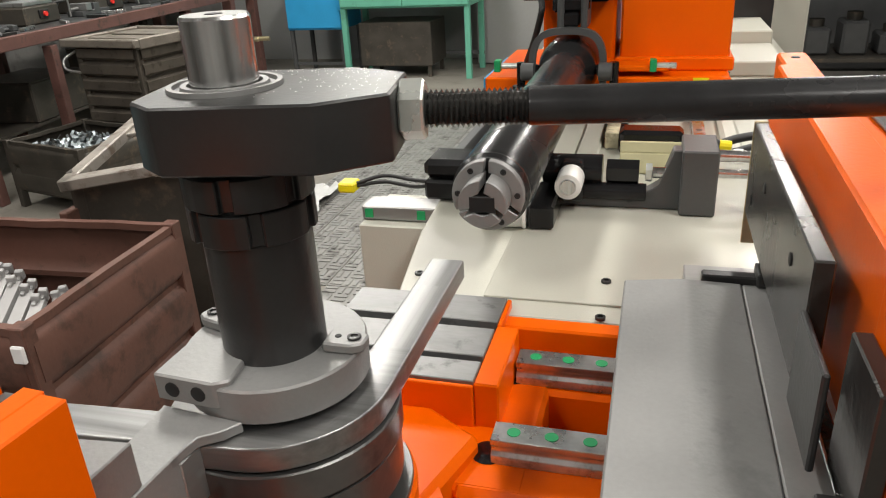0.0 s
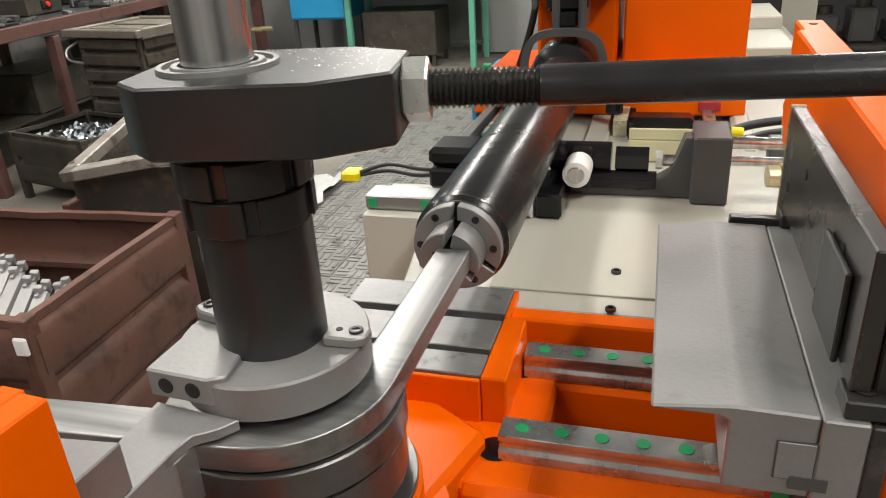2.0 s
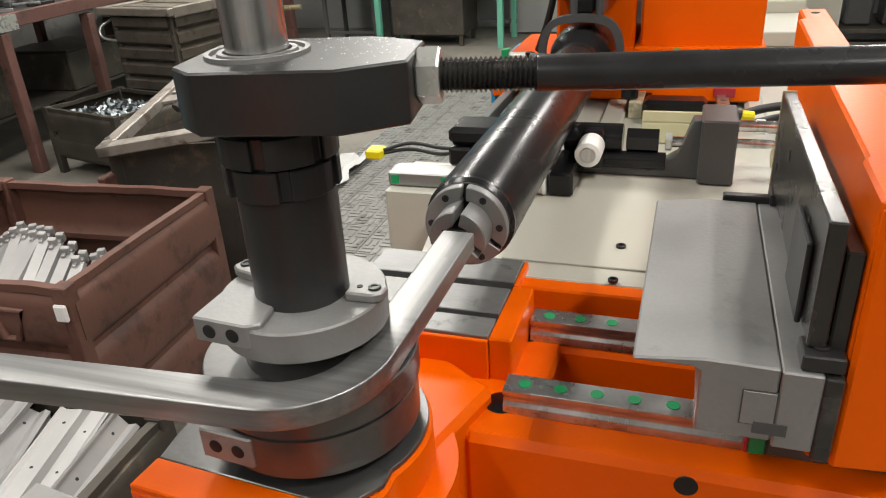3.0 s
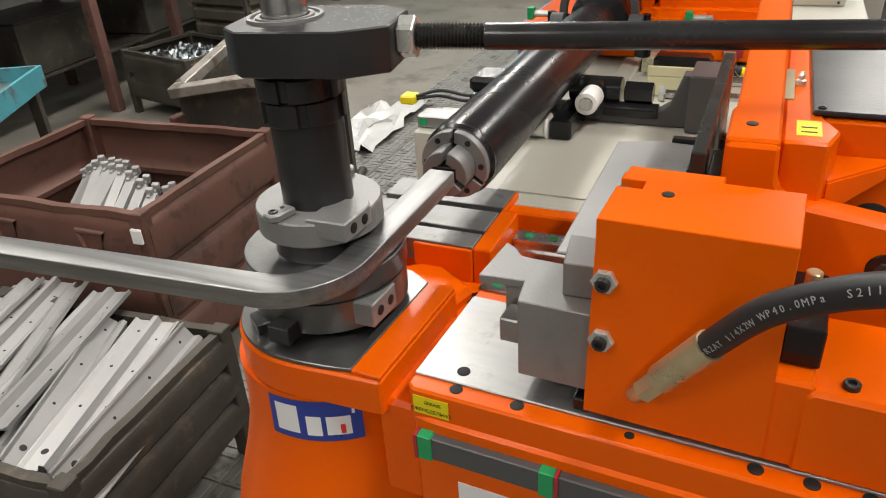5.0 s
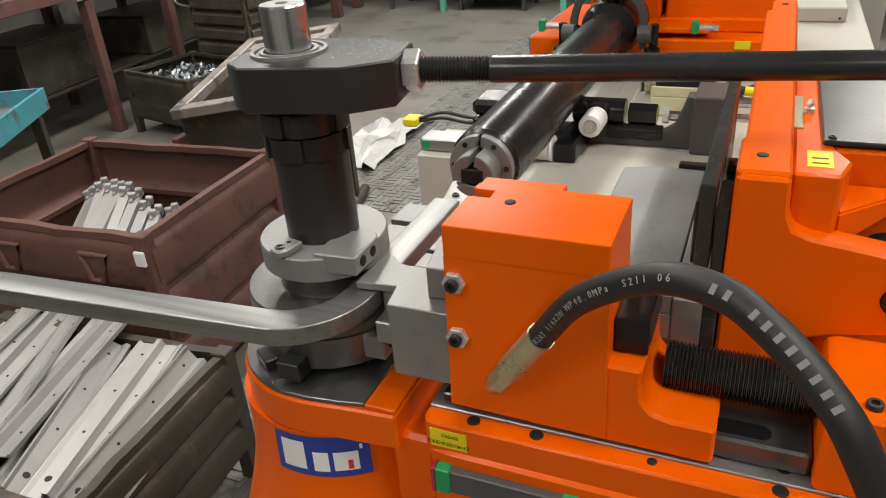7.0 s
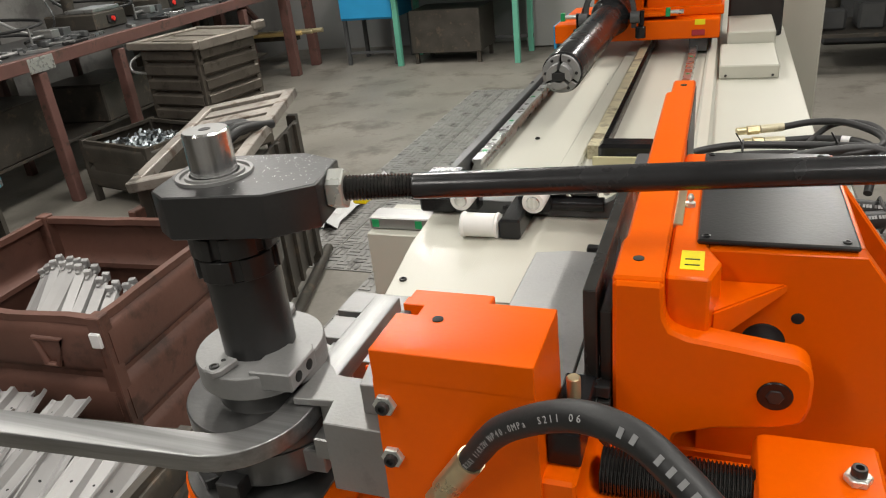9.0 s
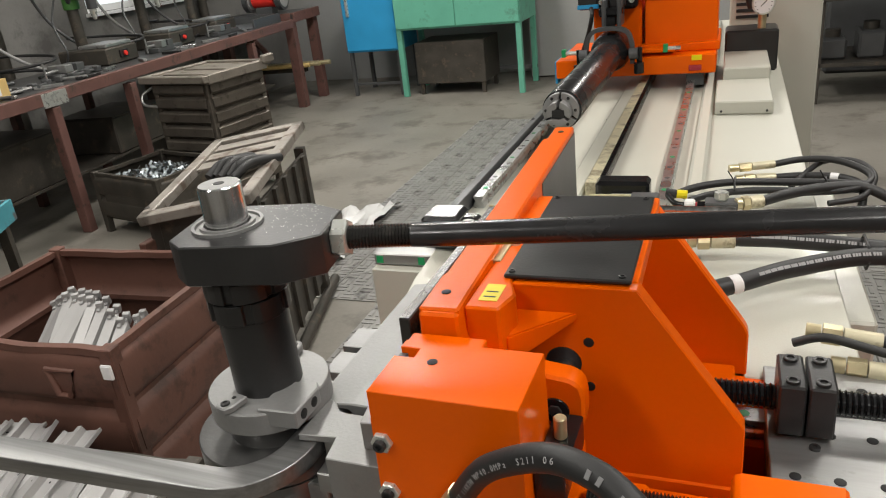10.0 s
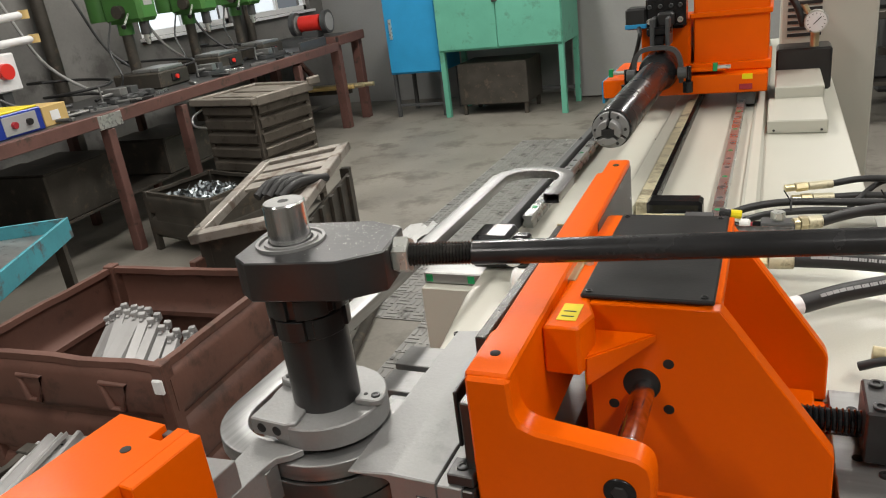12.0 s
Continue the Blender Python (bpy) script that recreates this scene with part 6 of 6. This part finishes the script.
# ---- cabinets on the back wall ----
gc = thing("green_cabinet", "mint green steel cabinet on thin legs, worn paint", "cabinet", (-2.3, 8.0, 0))
GX0, GX1, GY0, GY1 = -3.06, -1.66, 7.62, 8.3
part("body", box(GX0, GX1, GY0, GY1, 0.72, 1.75, 0.006), CABGREEN, gc)
for x0, x1 in ((GX0 + 0.01, (GX0 + GX1) / 2 - 0.004), ((GX0 + GX1) / 2 + 0.004, GX1 - 0.01)):
    dr = part("door", box(x0, x1, GY0 - 0.02, GY0 - 0.001, 0.74, 1.73, 0.004), CABGREEN, gc)
part("latch", box(-2.39, -2.33, GY0 - 0.04, GY0 - 0.02, 1.2, 1.28, 0.004), DIRTY, gc)
for x in (GX0 + 0.03, GX1 - 0.03):
    for y in (GY0 + 0.03, GY1 - 0.03):
        part("leg", box(x - 0.028, x + 0.028, y - 0.028, y + 0.028, 0, 0.72), CABGREEN, gc)
part("stretcher", box(GX0, GX1, GY1 - 0.05, GY1 - 0.02, 0.15, 0.19), GUNGREY, gc)
bc = thing("blue_cabinet", "sky blue steel cabinet with hinged door on legs", "cabinet", (-3.4, 8.0, 0))
part("body", box(-3.75, -3.1, 7.75, 8.3, 0.5, 1.55, 0.006), CABBLUE, bc)
dr = part("door", box(-3.74, -3.11, 7.728, 7.749, 0.52, 1.53, 0.004), CABBLUE, bc)
part("handle", box(-3.68, -3.65, 7.69, 7.727, 0.9, 1.12, 0.005), ZINC, dr)
for z in (0.7, 1.3):
    part("hinge", box(-3.13, -3.09, 7.715, 7.735, z, z + 0.1), CABBLUE, bc)
for x in (-3.72, -3.13):
    for y in (7.78, 8.27):
        part("leg", box(x - 0.02, x + 0.02, y - 0.02, y + 0.02, 0, 0.5), GUNGREY, bc)
part("stretcher", box(-3.72, -3.13, 7.78, 7.8, 0.12, 0.15), GUNGREY, bc)
sb = thing("steel_box", "dark dirty steel box under the green cabinet", "box", (-2.4, 7.9, 0))
part("box", box(-2.9, -2.1, 7.7, 8.25, 0.12, 0.57, 0.006), DIRTY, sb)
for x in (-2.86, -2.14):
    for y in (7.74, 8.2):
        part("leg", box(x - 0.02, x + 0.02, y - 0.02, y + 0.02, 0, 0.12), DIRTY, sb)

# right side of the hall
rb = thing("far_workbench", "dark wooden workbench with clutter by the far wall", "workbench", (1.6, 7.2, 0))
part("top", box(0.9, 2.9, 6.7, 7.6, 0.82, 0.88, 0.005), DIRTY, rb)
for x in (1.0, 2.8):
    for y in (6.8, 7.5):
        part("leg", box(x - 0.05, x + 0.05, y - 0.05, y + 0.05, 0, 0.82), DIRTY, rb)
part("shelf", box(0.95, 2.85, 6.75, 7.55, 0.3, 0.33), DIRTY, rb)
for k in range(6):
    it = thing("stored_part", "dark machine part stored on the far bench", "machine part", (1.1 + 0.28 * k, 7.1, 0.33), "stored parts")
    part("casting", box(1.05 + 0.28 * k, 1.25 + 0.28 * k, 6.9, 7.2, 0.331, 0.5 + 0.05 * (k % 3), 0.02), GUNGREY, it)
    part("boss", cyl(0.06, 0, 0.06, (1.15 + 0.28 * k, 7.05, 0.5 + 0.05 * (k % 3))), DIRTY, it)
for k in range(5):
    it = thing("loose_part", "dark metal part lying on the far bench", "machine part", (1.0 + 0.3 * k, 7.0, 0.88), "loose parts")
    part("lump", box(1.0 + 0.35 * k, 1.2 + 0.35 * k, 6.85, 7.15, 0.881, 0.98 + 0.05 * (k % 2), 0.03), DIRTY if k % 2 else GUNGREY, it)
    part("rod", rod((1.02 + 0.35 * k, 6.9, 1.0), (1.18 + 0.35 * k, 7.1, 1.0), 0.03), DIRTY, it)
dark = thing("dark_machine", "large dark machine at the far wall", "machine", (2.4, 8.3, 0))
part("frame", box(1.2, 3.2, 8.0, 8.7, 0, 1.2, 0.03), GUNGREY, dark)
part("upper", box(1.5, 2.9, 8.1, 8.6, 1.2, 1.9, 0.05), DIRTY, dark)

# ---- cast iron floor plates ----
ROOT = bpy.data.objects["floor"]
ts = 0.3
me_kinds = []
for kind in range(2):
    bm = box(-ts / 2 + 0.003, ts / 2 - 0.003, -ts / 2 + 0.003, ts / 2 - 0.003, 0, 0.006, 0.001)
    for i in range(4):
        for j in range(4):
            u, v = (i - 1.5) * 0.073, (j - 1.5) * 0.073
            flip = (i + j + kind) % 2
            for s in (-0.018, 0.018):
                bar = box(-0.03, 0.03, s - 0.009, s + 0.009, 0.006, 0.0105, 0.0015)
                bm = plus(bm, moved(bar, pose(u, v, 0, 0, 0, 90 * flip)))
    me = bpy.data.meshes.new("floor_tile")
    bm.to_mesh(me)
    bm.free()
    me.materials.append(IRONTILE)
    me_kinds.append(me)
count = 0
for i in range(-9, 11):
    for j in range(-2, 24):
        x, y = 0.15 + i * ts, 0.6 + j * ts
        inside = (-1.25 < x < -0.1 and 0.2 < y < 4.0) or (-1.9 < x < -0.1 and 2.9 < y < 6.6) or (0.55 < x < 1.9 and 0.6 < y < 3.8)
        if not inside or count >= 290:
            continue
        count += 1
        o = new("floor_tile", me_kinds[(i + j) % 2])
        o.parent = ROOT
        o.location = (x, y, 0.0)

# ---- motion ----
def motions():
    # turn of the arm, in degrees, clockwise
    turns = [(0.0, 94), (3.25, 94), (3.4, 92.5), (3.5, 90.5), (3.7, 83.5), (4.0, 67), (4.35, 42), (4.7, 17), (5.0, 2.5), (5.15, 0), (9.93, 0), (10.05, 4), (10.2, 16), (10.5, 39.5), (10.8, 65), (11.0, 84), (11.1, 91.5), (11.2, 94), (12.0, 94)]
    rows = [(t, pose(AX, AY, 1.06, 0, 0, -a)) for t, a in turns]
    walk(arm, rows)
    walk(die, [(t, pose(AX, AY, 1.152, 0, 0, -a)) for t, a in turns])
    opened = [(0.0, 0.0), (1.0, 0.0), (2.0, 0.0), (2.1, 0.012), (2.25, 0.067), (2.4, 0.114), (2.5, 0.124), (4.9, 0.124), (5.1, 0.1), (5.3, 0.055), (5.4, 0.016), (5.5, 0.012), (5.75, 0.0), (12.0, 0.0)]
    walk(clamp, [(t, pose(d, 0, 0)) for t, d in opened])
    # tube: fed forward, then wrapped round the die
    feed_rows = [(0.0, 0.0), (2.6, 0.0), (2.8, 0.006), (3.2, STUB * 0.85), (3.4, STUB), (9.0, STUB), (9.93, STUB)]
    bend = [(t, a) for t, a in turns if t >= 9.93]
    fine = []
    for (t0, a0), (t1, a1) in zip(bend, bend[1:]):
        n = 1 if t1 - t0 < 0.08 or a0 == a1 else max(1, round((t1 - t0) / 0.05))
        fine += [(t0 + (t1 - t0) * k / n, a0 + (a1 - a0) * k / n) for k in range(n)]
    fine.append(bend[-1])
    turned = lambda a, x, y: pose(0, 0, 0, 0, 0, -a) @ pose(x, y, 0)
    walk(lead, [(t, pose(0, -d, 0)) for t, d in feed_rows[:-1]] + [(t, turned(a, 0, -STUB)) for t, a in fine])
    for k, seg in enumerate(segs):
        c = SEGL * (k + 0.5)
        rows = [(t, pose(0, c + STUB - d, 0)) for t, d in feed_rows[:-1]]
        for t, a in fine:
            used = R * radians(a)
            rows.append((t, pose(0, c - used, 0) if c > used else turned(math.degrees((used - c) / R), 0, 0)))
        walk(seg, rows)
    walk(tail, [(t, pose(0, -d, 0)) for t, d in feed_rows[:-1]] + [(t, pose(0, -STUB - R * radians(a), 0)) for t, a in fine])
    # pressure die: across (dx) and along (dy)
    across = [(0.0, 0.163), (0.5, 0.174), (0.9, 0.176), (8.6, 0.176), (8.8, 0.171), (8.9, 0.163), (9.0, 0.148), (9.1, 0.11), (9.2, 0.074), (9.3, 0.046), (9.4, 0.025), (9.5, 0.0125), (9.7, 0.008), (10.0, 0.006), (10.3, 0.001), (10.6, 0.0), (11.1, 0.002), (11.55, 0.003), (11.7, 0.007), (11.85, 0.014), (12.0, 0.021)]
    dys = [(0.0, -0.088), (0.35, -0.084), (0.5, -0.05), (0.6, -0.034), (0.8, -0.012), (1.0, 0.0), (9.93, 0.0)] + [(t, -0.78 * R * radians(a)) for t, a in bend[1:]]

    def value(rows, t):
        for (t0, a), (t1, b) in zip(rows, rows[1:]):
            if t <= t1:
                return a + (b - a) * max(0, t - t0) / (t1 - t0)
        return rows[-1][1]
    times = sorted(set([t for t, _ in across] + [t for t, _ in dys]))
    for ob in (slide, slidebar):
        walk(ob, [(t, pose(0.1 + value(across, t), 0.6 + value(dys, t), 1.1)) for t in times])
    walk(body, [(t, pose(0.22 + d, 0.65, 1.1)) for t, d in across])
    # feed carriage along the bed
    ways = [(0.0, 0.84), (0.95, 0.84), (1.2, 0.755), (1.45, 0.706), (1.7, 0.7), (2.6, 0.7), (2.8, 0.697), (3.2, 0.675), (3.4, 0.67), (5.2, 0.67), (6.7, 0.67), (7.1, 0.78), (7.7, 1.18), (8.2, 1.4), (8.5, 1.44), (9.2, 1.505), (12.0, 1.51)]
    walk(feed, [(t, pose(0.012 + 0.01 * (y - 0.7), y, 1.12 + 0.045 * (y - 0.7))) for t, y in ways])


motions()
